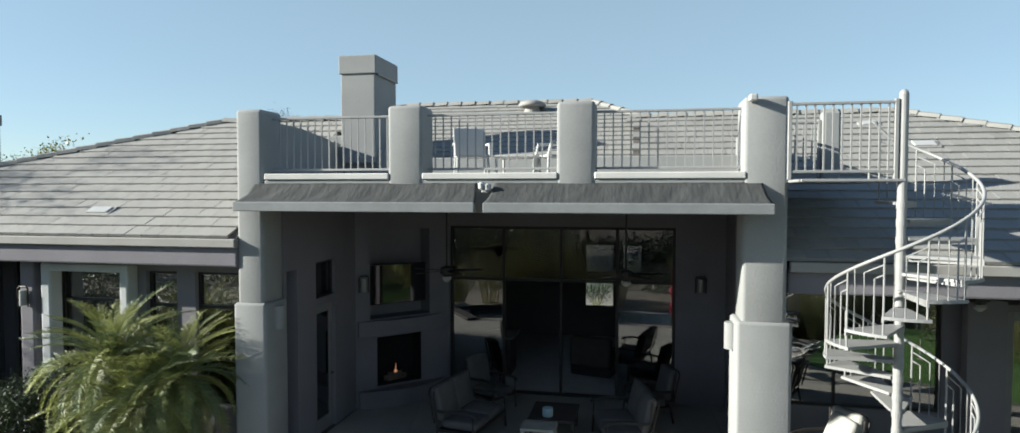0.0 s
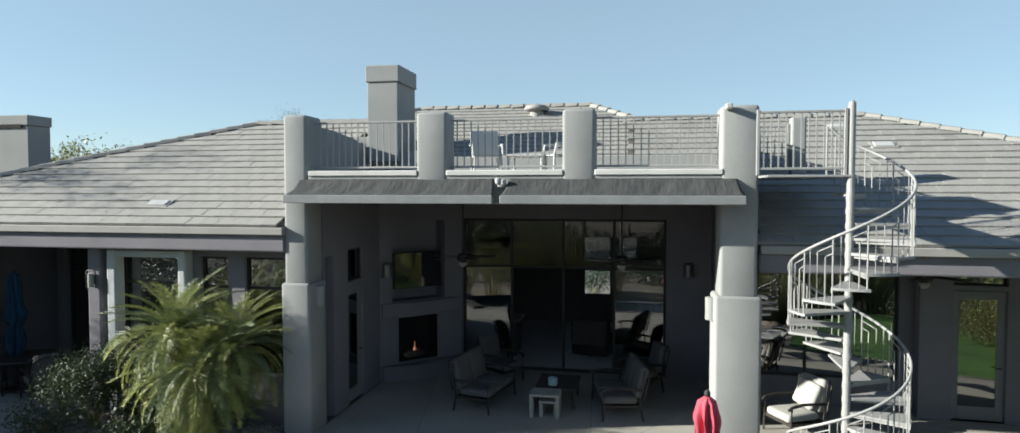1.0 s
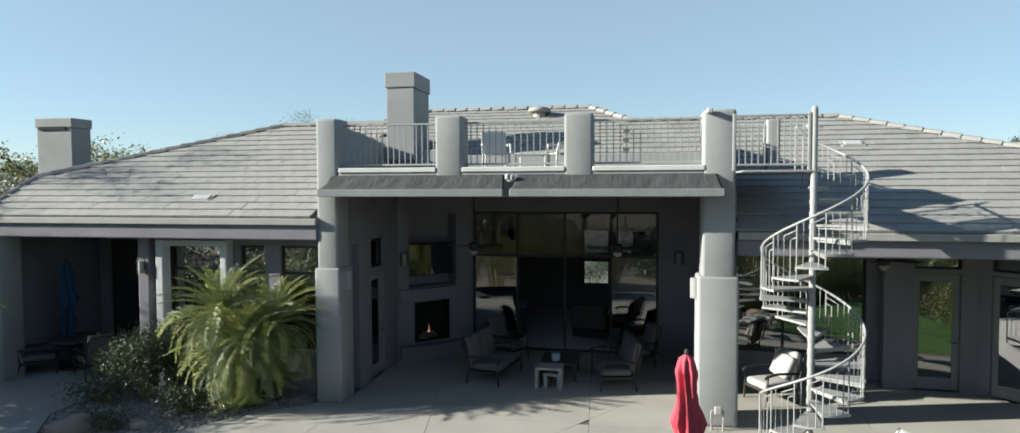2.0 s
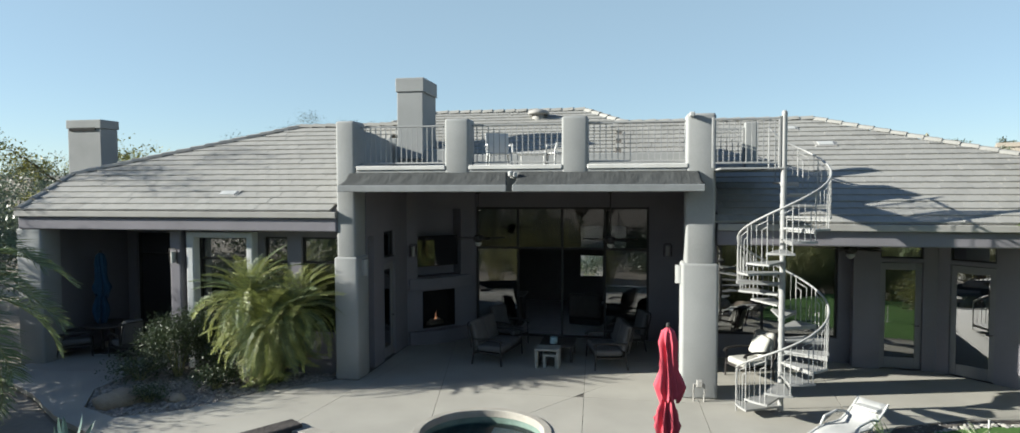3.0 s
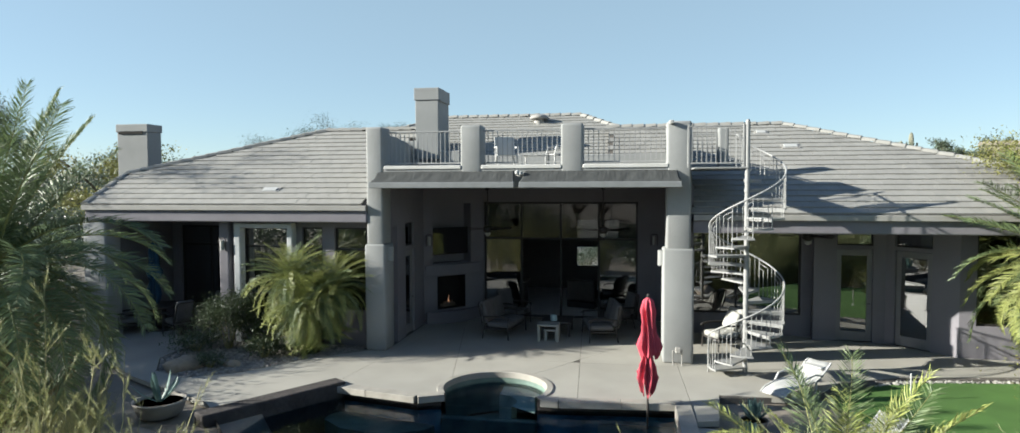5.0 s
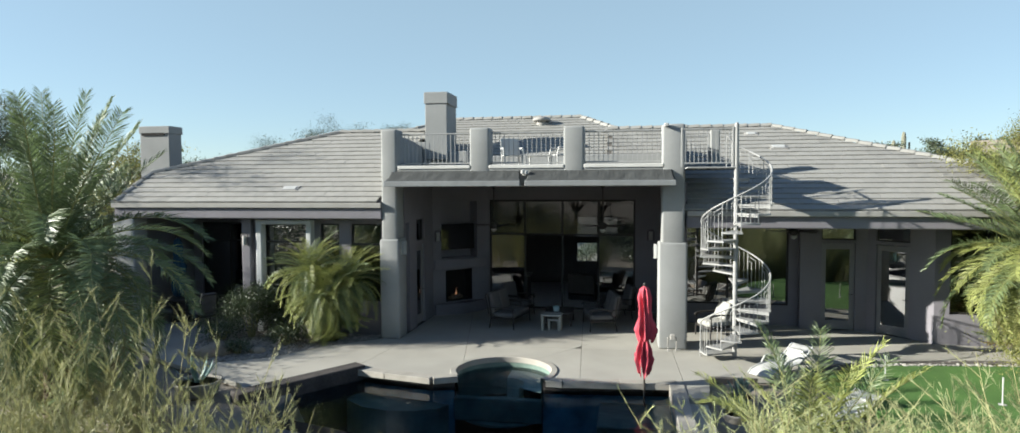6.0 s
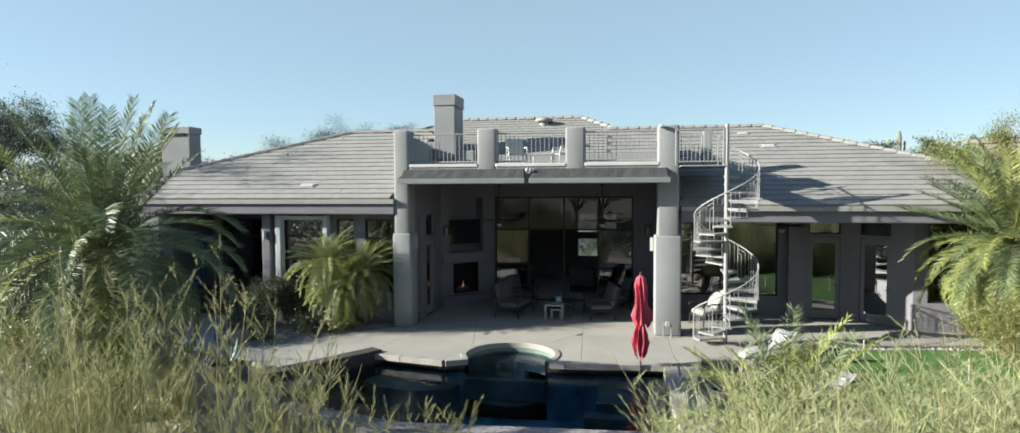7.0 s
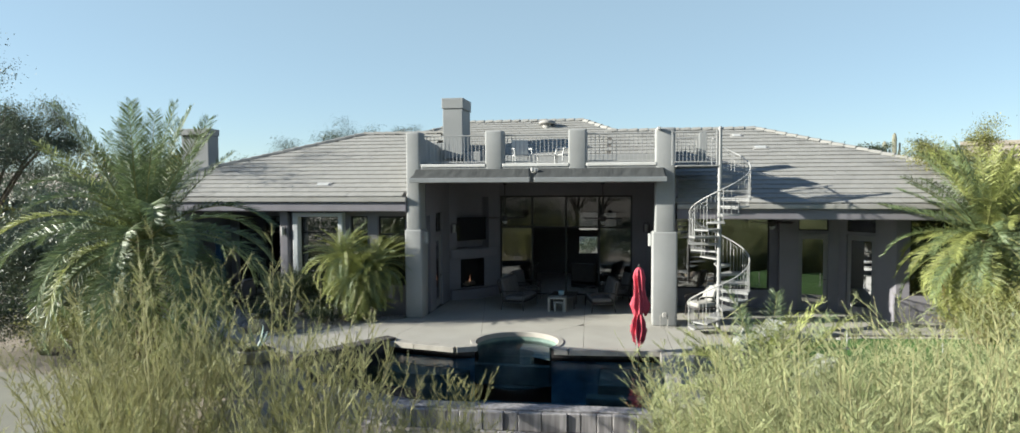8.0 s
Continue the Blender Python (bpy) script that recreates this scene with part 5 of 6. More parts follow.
def boulder(at, size, seed, mat, label):
    b = bmesh.new()
    bmesh.ops.create_icosphere(b, subdivisions=3, radius=1)
    for p in b.verts:
        k = 1 + 0.28 * noise.noise(p.co * 1.1 + Vector((seed * 3.1, 0, 0))) + 0.10 * noise.noise(p.co * 3.2 + Vector((0, seed, 0)))
        p.co = Vector((p.co.x * size[0] * k, p.co.y * size[1] * k, max(-0.45, p.co.z) * size[2] * k))
    me = bpy.data.meshes.new("boulder")
    b.to_mesh(me)
    b.free()
    me.materials.append(mat)
    me.polygons.foreach_set("use_smooth", [True] * len(me.polygons))
    ob = new("boulder", me)
    ob.location = at
    ob.rotation_euler = (0, 0, seed)
    return tagged(ob, label, "rock", "garden boulders")


for k, (x, y, z, s) in enumerate(((-9.2, -2.2, 0.06, (0.42, 0.28, 0.22)), (-7.3, -0.6, 0.10, (0.2, 0.16, 0.26)), (-8.3, -1.8, 0.0, (0.22, 0.16, 0.12)),
                                   (3.3, -5.4, -0.35, (0.42, 0.34, 0.28)), (4.1, -6.2, -0.45, (0.5, 0.4, 0.34)), (2.9, -6.6, -0.6, (0.6, 0.45, 0.4)), (5.2, -6.9, -0.6, (0.55, 0.4, 0.3)),
                                   (2.8, -8.2, -1.3, (0.7, 0.5, 0.45)), (4.6, -8.6, -1.3, (0.6, 0.55, 0.4)), (-7.4, -6.2, -0.2, (0.6, 0.45, 0.35)), (-6.9, -7.4, -0.6, (0.7, 0.5, 0.4)), (6.3, -8.0, -1.2, (0.8, 0.5, 0.4)))):
    boulder((x, y, z), s, k + 1, ROCK, "weathered tan desert boulder")


# ---- plants ----
def frond_shape(length, arch, seed, leaflets=44, leaf=0.32, width=0.022, hang=0.35, hook=2.0):
    """One feather leaf along +x: a stalk that hooks over towards its tip, and two ranks of leaflets."""
    rng = random.Random(seed)
    n = 16
    pts = [Vector((0, 0, 0))]
    for i in range(n):
        ang = -arch * ((i + 1) / n) ** hook
        pts.append(pts[-1] + Vector((math.cos(ang), 0.05 * math.sin(i * 0.4 + seed), math.sin(ang))) * length / n)
    stalk = Shape().tube(pts, 0.010 * length / 2 + 0.004, 4, 0.003)
    lv = Shape()
    for k in range(leaflets):
        t = 0.12 + 0.88 * k / (leaflets - 1)
        f = t * n
        i = min(n - 1, int(f))
        p = pts[i].lerp(pts[i + 1], f - i)
        d = (pts[i + 1] - pts[i]).normalized()
        up = Vector((-d.z, 0, d.x))
        ll = leaf * (0.30 + 0.70 * math.sin(math.pi * min(1, 0.10 + t * 0.82))) * rng.uniform(0.75, 1.15)
        for s in (-1, 1):
            side = Vector((0, s, 0))
            v = (d * (0.2 + 0.75 * t + rng.uniform(-0.2, 0.2)) + side * 0.85 + up * rng.uniform(0.05, 0.55)).normalized()
            a = p + v * ll * 0.5
            b = a + (v - Vector((0, 0, hang * rng.uniform(0.3, 1.6)))).normalized() * ll * 0.5
            w = (d * 0.8 + up * rng.uniform(-0.6, 0.6)) * width * 0.5
            o = len(lv.v)
            lv.v += [tuple(p - w * 0.5), tuple(p + w * 0.5), tuple(a + w), tuple(a - w), tuple(b)]
            lv.f += [(o, o + 1, o + 2, o + 3), (o + 3, o + 2, o + 4)]
    return stalk, lv


def palm(name, label, at, trunk, length, count, leaf, seed, lean=0.0, low=-35, yellow=0.12, trunk_r=0.14, leaflets=44, crowns=((0, 0, 0),), width=0.022, arcs=(0.3, 1.0, 1.6, 1.9), hook=2.0):
    pl = thing(name, label, "palm", at)
    rng = random.Random(seed)
    kinds = []
    for k, arch in enumerate(arcs):
        st, lv = frond_shape(length, arch, seed + k, leaflets, leaf, width, 0.35, hook)
        kinds.append((st.mesh("stalk", RACHIS), lv.mesh("leaf_blade", FROND), lv.mesh("leaf_blade", FROND_YELLOW), lv.mesh("leaf_blade", FROND_DRY)))
    for cx, cy, cz in crowns:
        top = Vector((cx + lean, cy, trunk + cz))
        prof = [Vector((cx * 0.3, cy * 0.3, -0.1)).lerp(top, k / 8) for k in range(9)]
        part("trunk", Shape().tube([p + Vector((rng.uniform(-0.01, 0.01), rng.uniform(-0.01, 0.01), 0)) for p in prof], trunk_r * 1.15, 12, trunk_r * 0.9), PALM_BARK, pl)
        # stubs of cut leaves
        stub = Shape()
        for k in range(60):
            p = prof[0].lerp(top, 0.1 + 0.88 * k / 60)
            a = k * 2.4
            d = Vector((math.cos(a), math.sin(a), 0))
            stub.tube([p + d * trunk_r * 0.8, p + d * (trunk_r + 0.05) + Vector((0, 0, 0.07))], 0.03, 4, 0.018)
        tagged(part("stub_fringe", stub, PALM_BARK, pl, "dry cut leaf stubs"), kind="stuff")
        for i in range(count):
            u = (i + 0.5) / count
            el = 84 - (84 - low) * u ** 0.85 + rng.uniform(-6, 6)
            kind = min(3, int(u * 4 + rng.uniform(-0.4, 0.4))) if u > 0.08 else 0
            kind = max(0, kind)
            st, g1, g2, g3 = kinds[kind]
            m = pose(top.x, top.y, top.z - 0.1 * u, 0, 0, math.degrees(i * 2.39996) + rng.uniform(-9, 9)) @ pose(0, 0, 0, rng.uniform(-25, 25), -el, 0) @ Matrix.Scale(rng.uniform(0.82, 1.08), 4)
            fr = part("frond", st, RACHIS, pl, at=m)
            r = rng.random()
            ch = g1 if r > yellow + 0.25 * max(0, u - 0.6) else (g2 if r > 0.3 * max(0, u - 0.55) else g3)
            part("leaf_blade", ch, None, fr)
    return pl


palm("pygmy_date_palm", "bushy multi-stemmed pygmy date palm with drooping yellow-green fronds", (-7.1, -0.35, -0.05), 1.6, 1.3, 130, 0.20, 11, 0, -85, 0.62, 0.08, 104, ((-0.45, 0.0, 0.28), (0.5, 0.2, 0.0), (0.05, -0.2, -0.35)), 0.0085, (0.9, 1.6, 1.9, 1.6), 1.2)
palm("date_palm", "large spreading date palm with arching grey-green fronds", (-8.75, -7.1, -0.3), 3.2, 2.95, 76, 0.44, 23, 0, -38, 0.10, 0.22, 140, ((0, 0, 0),), 0.021, (0.25, 1.5, 2.1, 2.3), 1.5)
palm("date_palm", "date palm with yellow-green fronds beside the east wing", (9.85, -0.6, -0.1), 2.7, 2.65, 150, 0.40, 37, 0, -75, 0.42, 0.18, 110, ((0, 0, 0),), 0.022, (0.4, 1.3, 1.8, 2.1), 1.5)
palm("young_palm", "young palm with pale arching fronds beside the pool", (3.0, -8.3, -0.6), 1.1, 1.85, 48, 0.32, 51, 0, -40, 0.65, 0.10, 84, ((0, 0, 0),), 0.017, (0.4, 1.1, 1.6, 1.9), 1.5)


def leaf_quads(sh, centre, spread, count, size, rng, flat=0.6):
    for _ in range(count):
        p = centre + Vector((rng.gauss(0, spread), rng.gauss(0, spread), rng.gauss(0, spread * flat)))
        d = Vector((rng.uniform(-1, 1), rng.uniform(-1, 1), rng.uniform(-0.6, 1))).normalized()
        s = d.cross(Vector((rng.uniform(-1, 1), rng.uniform(-1, 1), 1))).normalized()
        L = size * rng.uniform(0.6, 1.3)
        w = L * 0.28
        o = len(sh.v)
        sh.v += [tuple(p), tuple(p + d * L * 0.5 + s * w), tuple(p + d * L), tuple(p + d * L * 0.5 - s * w)]
        sh.f.append((o, o + 1, o + 2, o + 3))


def broom_meshes(seed, height, stems, spread, mat, twig=1.0, lean=0.55):
    """An airy upright desert shrub: stems, fine side twigs, thread-like leaves along the twigs."""
    rng = random.Random(seed)
    wood, lv = Shape(), Shape()
    for _ in range(stems):
        a, out = rng.uniform(0, 6.283), rng.random() ** 0.6 * spread
        h = height * rng.uniform(0.55, 1.0) * (1 - 0.25 * out / spread)
        d = Vector((math.cos(a), math.sin(a), 0))
        bend = rng.uniform(-0.15, 0.35)
        base = d * out * 0.35
        pts = [base + d * (out * 0.65 * t ** 1.2 + bend * t * t) + Vector((0.04 * rng.uniform(-1, 1), 0.04 * rng.uniform(-1, 1), h * t)) for t in [k / 7 for k in range(8)]]
        wood.tube(pts, 0.012, 3, 0.0025, False)
        for k in range(24):
            t = rng.uniform(0.22, 0.99)
            f = t * 7
            i = min(6, int(f))
            p = pts[i].lerp(pts[i + 1], f - i)
            b = rng.uniform(0, 6.283)
            tl = rng.uniform(0.18, 0.50) * (1.2 - 0.6 * t) * twig
            v = Vector((math.cos(b) * lean, math.sin(b) * lean, rng.uniform(0.5, 1.1))).normalized()
            q = p + v * tl
            if k % 2:
                wood.tube([p, q], 0.0035, 3, 0.0015, False)
            for _ in range(34):
                c = p.lerp(q, rng.uniform(0.05, 1.0))
                w = (v + Vector((rng.uniform(-0.55, 0.55), rng.uniform(-0.55, 0.55), rng.uniform(-0.25, 0.45)))).normalized()
                s = w.cross(Vector((rng.uniform(-1, 1), rng.uniform(-1, 1), 0.3))).normalized() * 0.0021
                L = rng.uniform(0.04, 0.095)
                o = len(lv.v)
                lv.v += [tuple(c - s), tuple(c + s), tuple(c + w * L)]
                lv.f.append((o, o + 1, o + 2))
    return wood.mesh("woody_frame", STEM), lv.mesh("foliage", mat)


SIZES = ((4.45, 1.25), (3.85, 1.35), (3.2, 1.1))
BROOMS = [broom_meshes(70 + k, h, 50, sp, BROOM) for k, (h, sp) in enumerate(SIZES)]
BROOMS_EAST = [broom_meshes(80 + k, h * 1.06, 100, sp * 1.15, BROOM_PALE, 1.45, 0.8) for k, (h, sp) in enumerate(SIZES)]
rng = random.Random(8)
for x, y, k, s in ((-2.6, -11.7, 1, 1.0), (-3.6, -11.3, 0, 1.0), (-5.0, -11.6, 0, 1.02), (-6.4, -11.0, 1, 1.05), (-7.4, -8.9, 2, 0.70), (-4.4, -13.2, 2, 0.95), (-8.1, -6.3, 2, 0.46), (-5.3, -12.9, 2, 0.9), (-9.1, -6.1, 2, 0.5), (-7.4, -7.0, 2, 0.5), (-9.9, -5.8, 2, 0.55), (-7.7, -9.6, 1, 0.70), (-1.4, -10.6, 2, 0.82), (-10.6, -5.9, 2, 0.6), (-2.9, -13.4, 2, 0.85),
                   (2.1, -11.0, 2, 0.95), (3.1, -11.9, 1, 1.0), (4.2, -11.2, 0, 0.93), (5.3, -12.2, 1, 1.08), (3.6, -13.4, 2, 1.1), (6.3, -11.0, 0, 0.95), (5.0, -14.0, 2, 1.05), (2.4, -12.9, 2, 0.98), (7.4, -12.2, 1, 1.05), (8.2, -10.2, 0, 0.9), (6.6, -9.4, 2, 1.0), (2.5, -12.1, 0, 0.92), (3.4, -12.7, 0, 0.95), (4.5, -13.0, 1, 1.02), (2.2, -10.2, 2, 1.0), (5.6, -10.6, 1, 0.95), (7.0, -13.4, 0, 0.9), (5.0, -11.4, 1, 1.0), (6.2, -12.3, 0, 0.92), (7.3, -11.2, 1, 1.05), (8.6, -11.6, 0, 0.95), (4.4, -10.3, 2, 1.05), (8.0, -13.0, 1, 1.0), (9.4, -9.6, 0, 1.08), (7.6, -9.0, 0, 1.0), (10.4, -11.0, 0, 1.1), (5.4, -8.8, 2, 0.8), (6.6, -7.9, 2, 0.75), (4.9, -12.6, 0, 1.0), (6.7, -13.9, 1, 1.05)):
    b = thing("broom_shrub", "airy yellow-green desert broom shrub on dry ground", "shrub", (x, y, ground_height(x, y) - 0.05), rng.uniform(0, 360), "desert broom shrubs")
    b.scale = (s, s, s)
    frame_mesh, leaf_mesh = (BROOMS if x < 0 else BROOMS_EAST)[k]
    part("woody_frame", frame_mesh, STEM, b)
    part("foliage", leaf_mesh, None, b)


def bush(at, r, h, count, size, mat, label, seed, name="bush"):
    b = thing(name, label, "bush", at, 0, "garden bushes")
    rng = random.Random(seed)
    wood, lv = Shape(), Shape()
    for k in range(14):
        a = k * 2.4
        d = Vector((math.cos(a), math.sin(a), 0))
        e = d * r * rng.uniform(0.3, 0.85) + Vector((0, 0, h * rng.uniform(0.45, 0.92)))
        wood.tube([d * 0.05, d * r * 0.25 + Vector((0, 0, h * 0.35)), e], 0.018, 4, 0.005)
        leaf_quads(lv, e, r * 0.28, count // 14, size, rng, 0.7)
    part("woody_frame", wood, STEM, b)
    part("foliage", lv, mat, b)
    return b


bush((-9.35, -0.3, -0.05), 0.72, 1.35, 12000, 0.05, BUSH_LEAF, "dense dark green shrub in the shade of the eave", 1)
bush((-10.0, -0.7, -0.05), 0.6, 0.55, 1800, 0.06, BUSH_LEAF, "low rounded dark green shrub in the gravel", 2)
bush((-7.95, -0.95, -0.05), 0.5, 0.5, 1800, 0.06, BUSH_LEAF, "low rounded green shrub in front of the palm", 3)
bush((-8.7, -2.0, -0.05), 0.32, 0.35, 900, 0.05, BUSH_LEAF, "small green plant beside a boulder", 4)
bush((-8.2, -0.1, -0.05), 0.6, 0.8, 1500, 0.08, BUSH_LEAF, "dark undergrowth below the palm", 6)
bush((-12.6, -4.2, -0.2), 1.1, 1.6, 5200, 0.10, BUSH_LEAF, "dark green shrub below the large palm", 7)
bush((-11.4, -5.4, -0.2), 1.2, 1.7, 8000, 0.07, PALO, "dense yellow-green shrub at the foot of the large palm", 9)
bush((-8.0, -8.3, -0.4), 0.9, 1.1, 5200, 0.06, PALO, "feathery yellow-green shrub near the pool wall", 10)
bush((-13.4, -5.0, -0.2), 1.3, 1.7, 12000, 0.06, BUSH_LEAF, "dense dark green shrub beyond the garden path", 33)
bush((-15.8, -5.6, -0.2), 1.5, 2.2, 12000, 0.07, MESQUITE, "broad grey-green shrub beyond the garden path", 34)
bush((-16.2, -1.0, -0.15), 1.5, 2.4, 9000, 0.11, MESQUITE, "broad grey-green shrub beyond the side patio", 16)
bush((-15.4, -3.2, -0.15), 1.7, 2.9, 16000, 0.10, MESQUITE, "broad grey-green shrub at the garden edge", 17)
bush((-19.5, 1.5, -0.15), 2.0, 3.0, 9000, 0.11, MESQUITE, "tall grey-green shrub at the west garden edge", 24)
bush((-22.5, 5.5, -0.15), 2.2, 3.2, 9000, 0.12, MESQUITE, "tall grey-green shrub at the west garden edge", 25)
bush((-23.5, 0.5, -0.15), 2.2, 3.0, 9000, 0.12, MESQUITE, "tall grey-green shrub at the west garden edge", 26)
bush((-27.0, 4.0, -0.15), 2.4, 3.4, 9000, 0.13, PALO, "tall yellow-green shrub at the west garden edge", 27)
bush((-1.1, 15.5, 0.0), 0.9, 1.3, 3000, 0.08, MESQUITE, "rounded green shrub in the front garden", 21)
bush((0.6, 17.5, 0.0), 1.2, 1.6, 3000, 0.09, MESQUITE, "rounded green shrub in the front garden", 22)
bush((9.2, -2.6, -0.2), 1.3, 1.8, 22000, 0.042, PALO, "feathery yellow-green shrub below the east palm", 23)
bush((11.9, 0.3, -0.1), 1.0, 3.2, 9000, 0.08, BUSH_LEAF, "tall dark green shrub behind the east palm", 31)
bush((9.6, -5.0, -0.3), 1.1, 1.5, 4200, 0.10, MESQUITE, "green shrub below the east palm", 12)


def tree(name, at, height, spread, mat, label, seed, leaves=60, size=0.14, trunk_r=0.16):
    t = thing(name, label, "tree", at)
    rng = random.Random(seed)
    wood, lv = Shape(), Shape()
    fork = Vector((rng.uniform(-0.2, 0.2), rng.uniform(-0.2, 0.2), height * 0.22))
    part("trunk", Shape().tube([Vector((0, 0, -0.2)), fork * 0.5 + Vector((0.06, 0, 0)), fork], trunk_r * 1.2, 8, trunk_r * 0.85), BARK, t)
    for k in range(9):
        a = k * 2.4 + rng.uniform(-0.3, 0.3)
        d = Vector((math.cos(a), math.sin(a), 0))
        reach = spread * rng.uniform(0.45, 0.95)
        up = height * rng.uniform(0.5, 0.95)
        mid = fork + d * reach * 0.45 + Vector((0, 0, (up - fork.z) * 0.6))
        end = d * reach + Vector((0, 0, up))
        wood.tube([fork, fork.lerp(mid, 0.5) + Vector((0, 0, 0.1)), mid, mid.lerp(end, 0.5) + Vector((0, 0, 0.12)), end], trunk_r * 0.5, 5, 0.012)
        for j in range(9):
            p = mid.lerp(end, rng.uniform(0, 1.05))
            e = p + Vector((rng.uniform(-1, 1), rng.uniform(-1, 1), rng.uniform(-0.4, 0.8))) * spread * 0.26
            wood.tube([p, p.lerp(e, 0.5) + Vector((0, 0, 0.06)), e], 0.018, 3, 0.004)
            for q in (0.45, 0.75, 1.0):
                leaf_quads(lv, p.lerp(e, q), spread * 0.085, leaves // 3, size, rng, 0.6)
    part("branchwork", wood, BARK, t)
    part("crown", lv, mat, t)
    return t


tree("mesquite_tree", (-29.5, 7.5, -0.1), 8.6, 4.8, MESQUITE, "tall dark feathery mesquite tree at the garden edge", 5, 1000, 0.085, 0.25)
tree("mesquite_tree", (-38.0, 6.0, -0.1), 6.0, 4.0, MESQUITE, "dark feathery mesquite tree behind the garden", 15, 120, 0.18, 0.25)
tree("mesquite_tree", (-22.6, -1.2, -0.2), 9.8, 5.0, MESQUITE, "dark feathery mesquite tree beside the palm", 25, 520, 0.075, 0.16)
for k, (x, y, h) in enumerate(((-12, -36, 8.0), (-4, -40, 9.0), (5, -37, 8.5), (13, -40, 9.0), (-20, -38, 8.0), (22, -36, 8.0))):
    tree("mesquite_tree", (x, y, ground_height(x, y)), h, h * 0.62, MESQUITE, "dark mesquite tree at the far end of the garden", 60 + k, 60, 0.30, 0.22)
tree("palo_verde_tree", (-17.2, 19.5, 0.0), 8.75, 4.2, MESQUITE, "pale desert tree rising behind the roof", 6, 700, 0.065, 0.18)
tree("palo_verde_tree", (-12.6, 24.5, 0.0), 8.5, 3.2, MESQUITE, "pale desert tree behind the roof ridge", 7, 500, 0.07, 0.18)
tree("palo_verde_tree", (-27.0, 17.0, 0.0), 6.8, 4.6, PALO, "broad palo verde behind the west wing", 8, 90, 0.18, 0.2)
tree("palo_verde_tree", (16.6, 8.6, -0.1), 6.5, 3.0, PALO, "yellow-green palo verde beside the east wing", 9, 800, 0.06, 0.18)
tree("palo_verde_tree", (18.5, 12.0, -0.1), 6.4, 3.4, PALO, "yellow-green palo verde beyond the east wing", 19, 120, 0.13, 0.18)
for k, (x, y, h) in enumerate(((23.2, 48.6, 5.6), (32.8, 55.6, 6.0), (-40, 40, 5.0), (-36, 30, 4.6), (46, 74, 5.0), (-46, 22, 5.5), (31, 40, 3.6))):
    tree("desert_tree", (x, y, ground_height(x, y)), h * 0.8, h * 0.5, MESQUITE, "distant round desert tree", 30 + k, 90, 0.18, 0.2)


# far scrub to the west and south of the garden
rng = random.Random(77)
scrub = Shape()
for _ in range(420):
    d, a = rng.uniform(34, 110), radians(rng.uniform(128, 182))
    x, y = d * math.cos(a), d * math.sin(a) + 4
    h = rng.uniform(1.6, 3.6)
    for _ in range(5):
        c = Vector((x + rng.uniform(-1.6, 1.6), y + rng.uniform(-1.6, 1.6), ground_height(x, y) + h * rng.uniform(0.25, 0.8)))
        leaf_quads(scrub, c, h * 0.26, 46, 0.34, rng, 0.7)
for _ in range(210):
    x, y = rng.uniform(-46, 46), rng.uniform(-36, -22.5)
    h = rng.uniform(2.4, 4.6) * (0.5 if abs(x - 0.8) < 5 else 1)
    for _ in range(7):
        c = Vector((x + rng.uniform(-1.2, 1.2), y + rng.uniform(-1.2, 1.2), ground_height(x, y) + h * rng.uniform(0.1, 0.85)))
        leaf_quads(scrub, c, h * 0.22, 60, 0.26, rng, 0.9)
for _ in range(260):
    x, y = rng.uniform(-24, 24), rng.uniform(-22.5, -13.4)
    h = rng.uniform(0.5, 1.1)
    c = Vector((x, y, ground_height(x, y) + h * 0.45))
    leaf_quads(scrub, c, h * 0.45, 90, 0.16, rng, 0.5)
tagged(part("scrub", scrub, MESQUITE), "distant grey-green desert scrub", "scrub", "", "stuff")


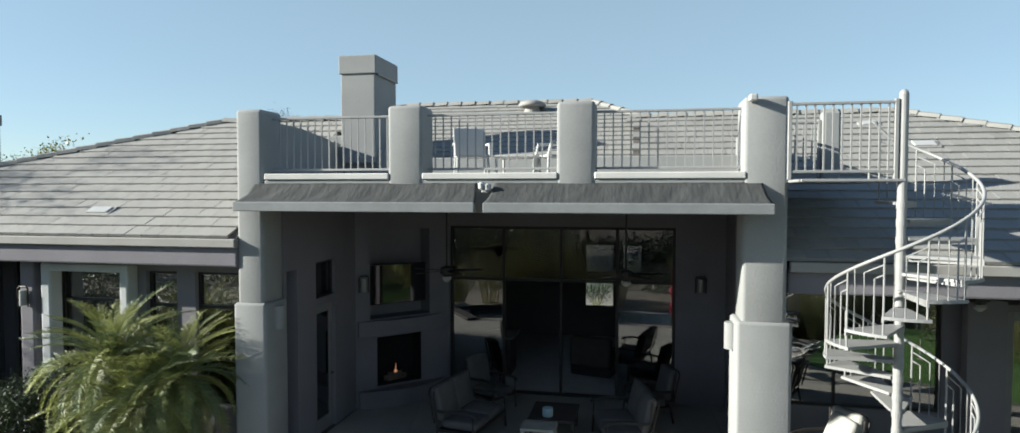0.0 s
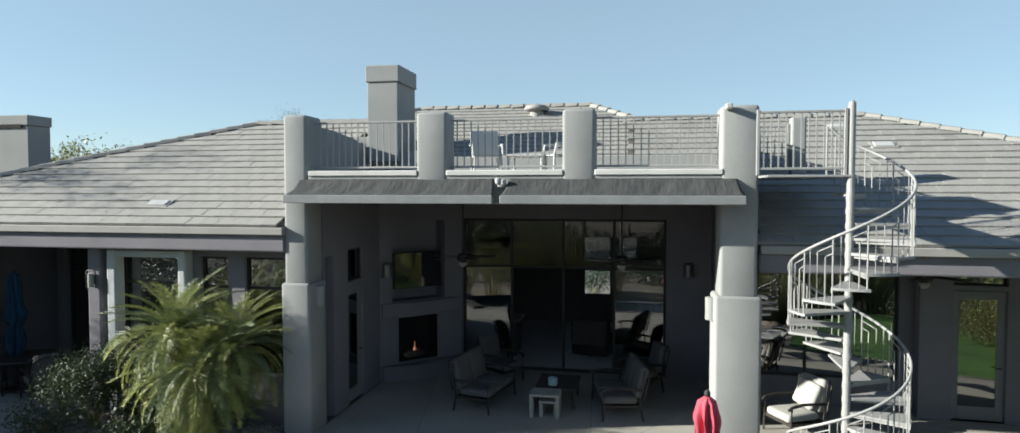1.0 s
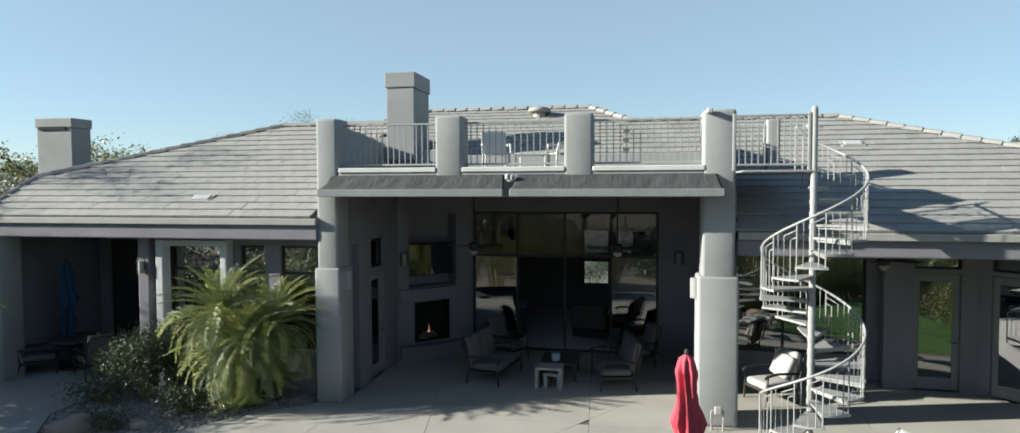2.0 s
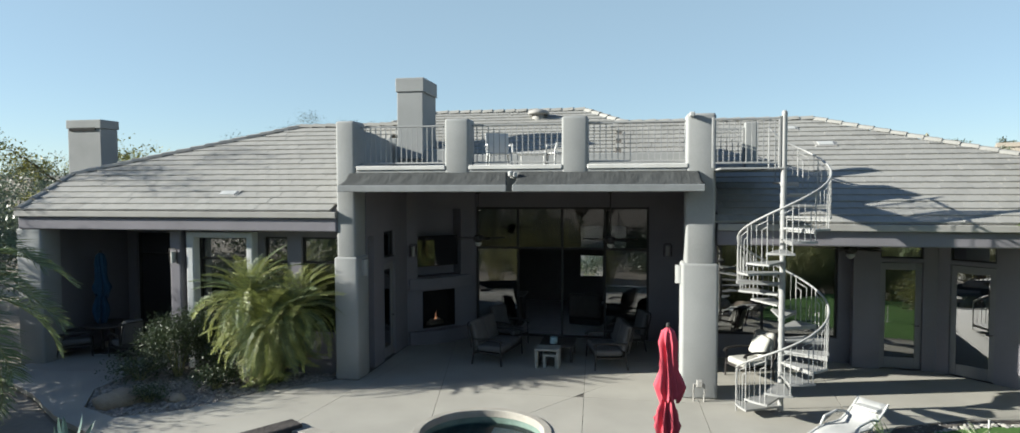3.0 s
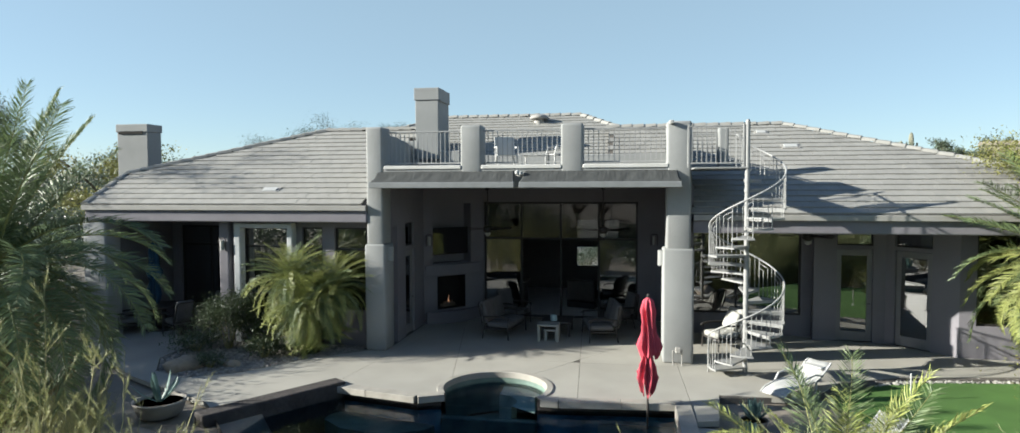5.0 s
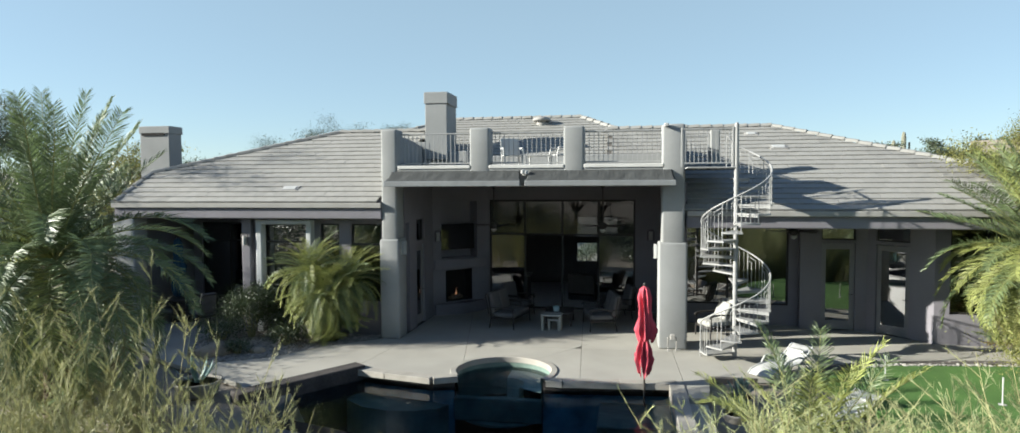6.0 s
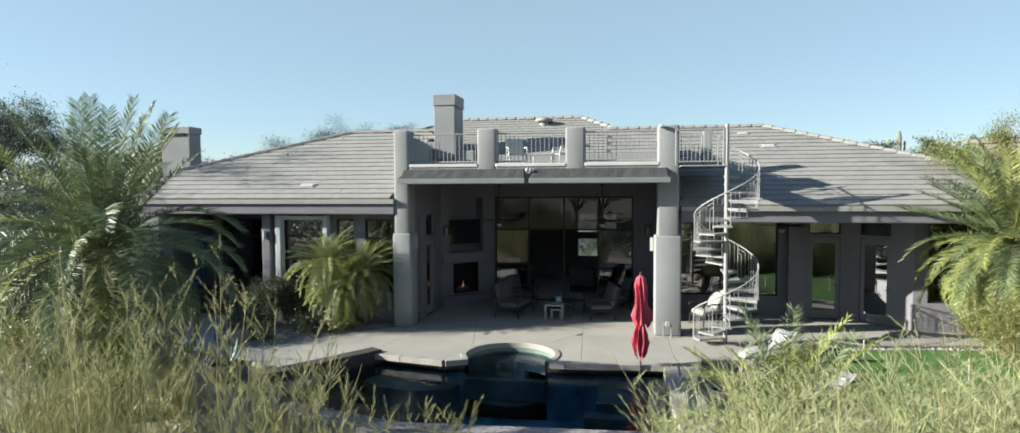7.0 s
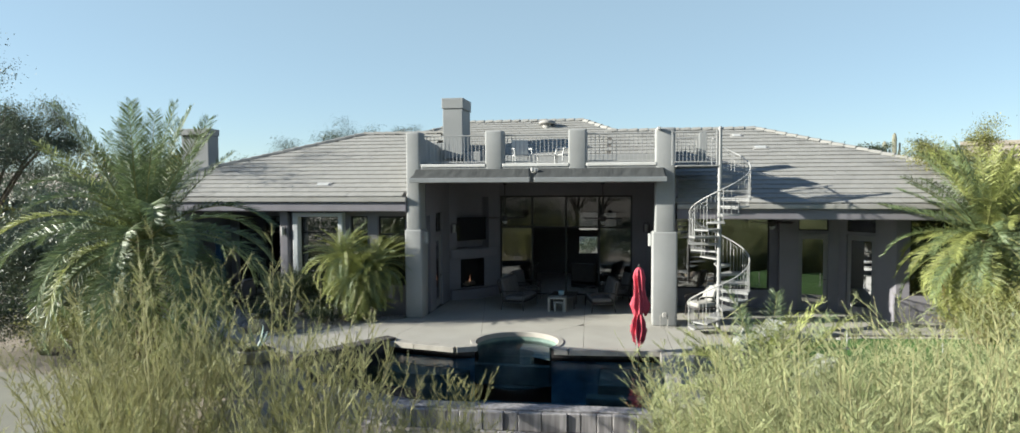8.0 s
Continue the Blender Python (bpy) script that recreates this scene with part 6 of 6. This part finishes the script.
def saguaro(at, h, label):
    s = thing("saguaro_cactus", label, "cactus", at)
    rib = lambda a, z: 1 + 0.08 * math.cos(14 * a)
    part("stem", Shape().lathe([(0.16, -0.1), (0.22, h * 0.3), (0.22, h * 0.85), (0.15, h * 0.96), (0.03, h)], 42, (0, 0, 0), rib), SAGUARO, s)
    part("arm", Shape().tube([(0.15, 0, h * 0.45), (0.45, 0, h * 0.47), (0.55, 0, h * 0.56), (0.56, 0, h * 0.75)], 0.13, 10, 0.1), SAGUARO, s)


for x, y, top, words in ((30.5, 60.0, 9.9, "tall ribbed saguaro on the far slope"), (29.5, 60.0, 9.0, "shorter ribbed saguaro on the far slope")):
    g0 = ground_height(x, y)
    saguaro((x, y, g0 - 0.1), top - g0, words)


def far_house(at, w, d, h, pitch, label, turn):
    o = thing("neighbour_house", label, "house", at, turn, "distant houses")
    part("wall", Shape().box(-w / 2, w / 2, 0, d, -1.5, h), material("far_stucco", (0.27, 0.24, 0.20), 0.9, vary=0.06), o)
    if pitch:
        z1 = h + d * 0.5 * pitch
        part("roof", Shape().add([(-w / 2 - 0.5, -0.5, h), (w / 2 + 0.5, -0.5, h), (w / 2 + 0.5, d + 0.5, h), (-w / 2 - 0.5, d + 0.5, h), (-w / 2 + d / 2, d / 2, z1), (w / 2 - d / 2, d / 2, z1)],
                                 [(0, 1, 5, 4), (1, 2, 5), (2, 3, 4, 5), (3, 0, 4), (3, 2, 1, 0)]), material("far_roof", (0.26, 0.21, 0.17), 0.9, vary=0.1), o)
    else:
        part("roof", Shape().soft(-w / 2 - 0.2, w / 2 + 0.2, -0.2, d + 0.2, h, h + 0.5, 0.05, 1), material("far_parapet", (0.26, 0.23, 0.19), 0.9, vary=0.06), o)
    for x in (-w * 0.3, 0.0, w * 0.3):
        wn_ = part("window", Shape().box(x - 0.9, x + 0.9, -0.06, 0.0, 0.9, 2.2), FRAME_DARK, o)
        part("pane", Shape().box(x - 0.8, x + 0.8, -0.08, -0.06, 1.0, 2.1), GLASS_DARK, wn_)
    return o


tree("palo_verde_tree", (12.0, 2.2, -0.1), 6.2, 3.0, PALO, "feathery yellow-green palo verde beside the palm", 41, 900, 0.055, 0.14)


far_house((44.5, 66.0, ground_height(44.5, 66) - 0.9), 8, 7, 3.4, 0, "flat-roofed tan stucco house on the far slope", -25)
far_house((24.5, 33.0, ground_height(24.5, 33) + 0.2), 9, 6, 2.7, 0.4, "low house with a brown tiled roof beyond the garden", -20)
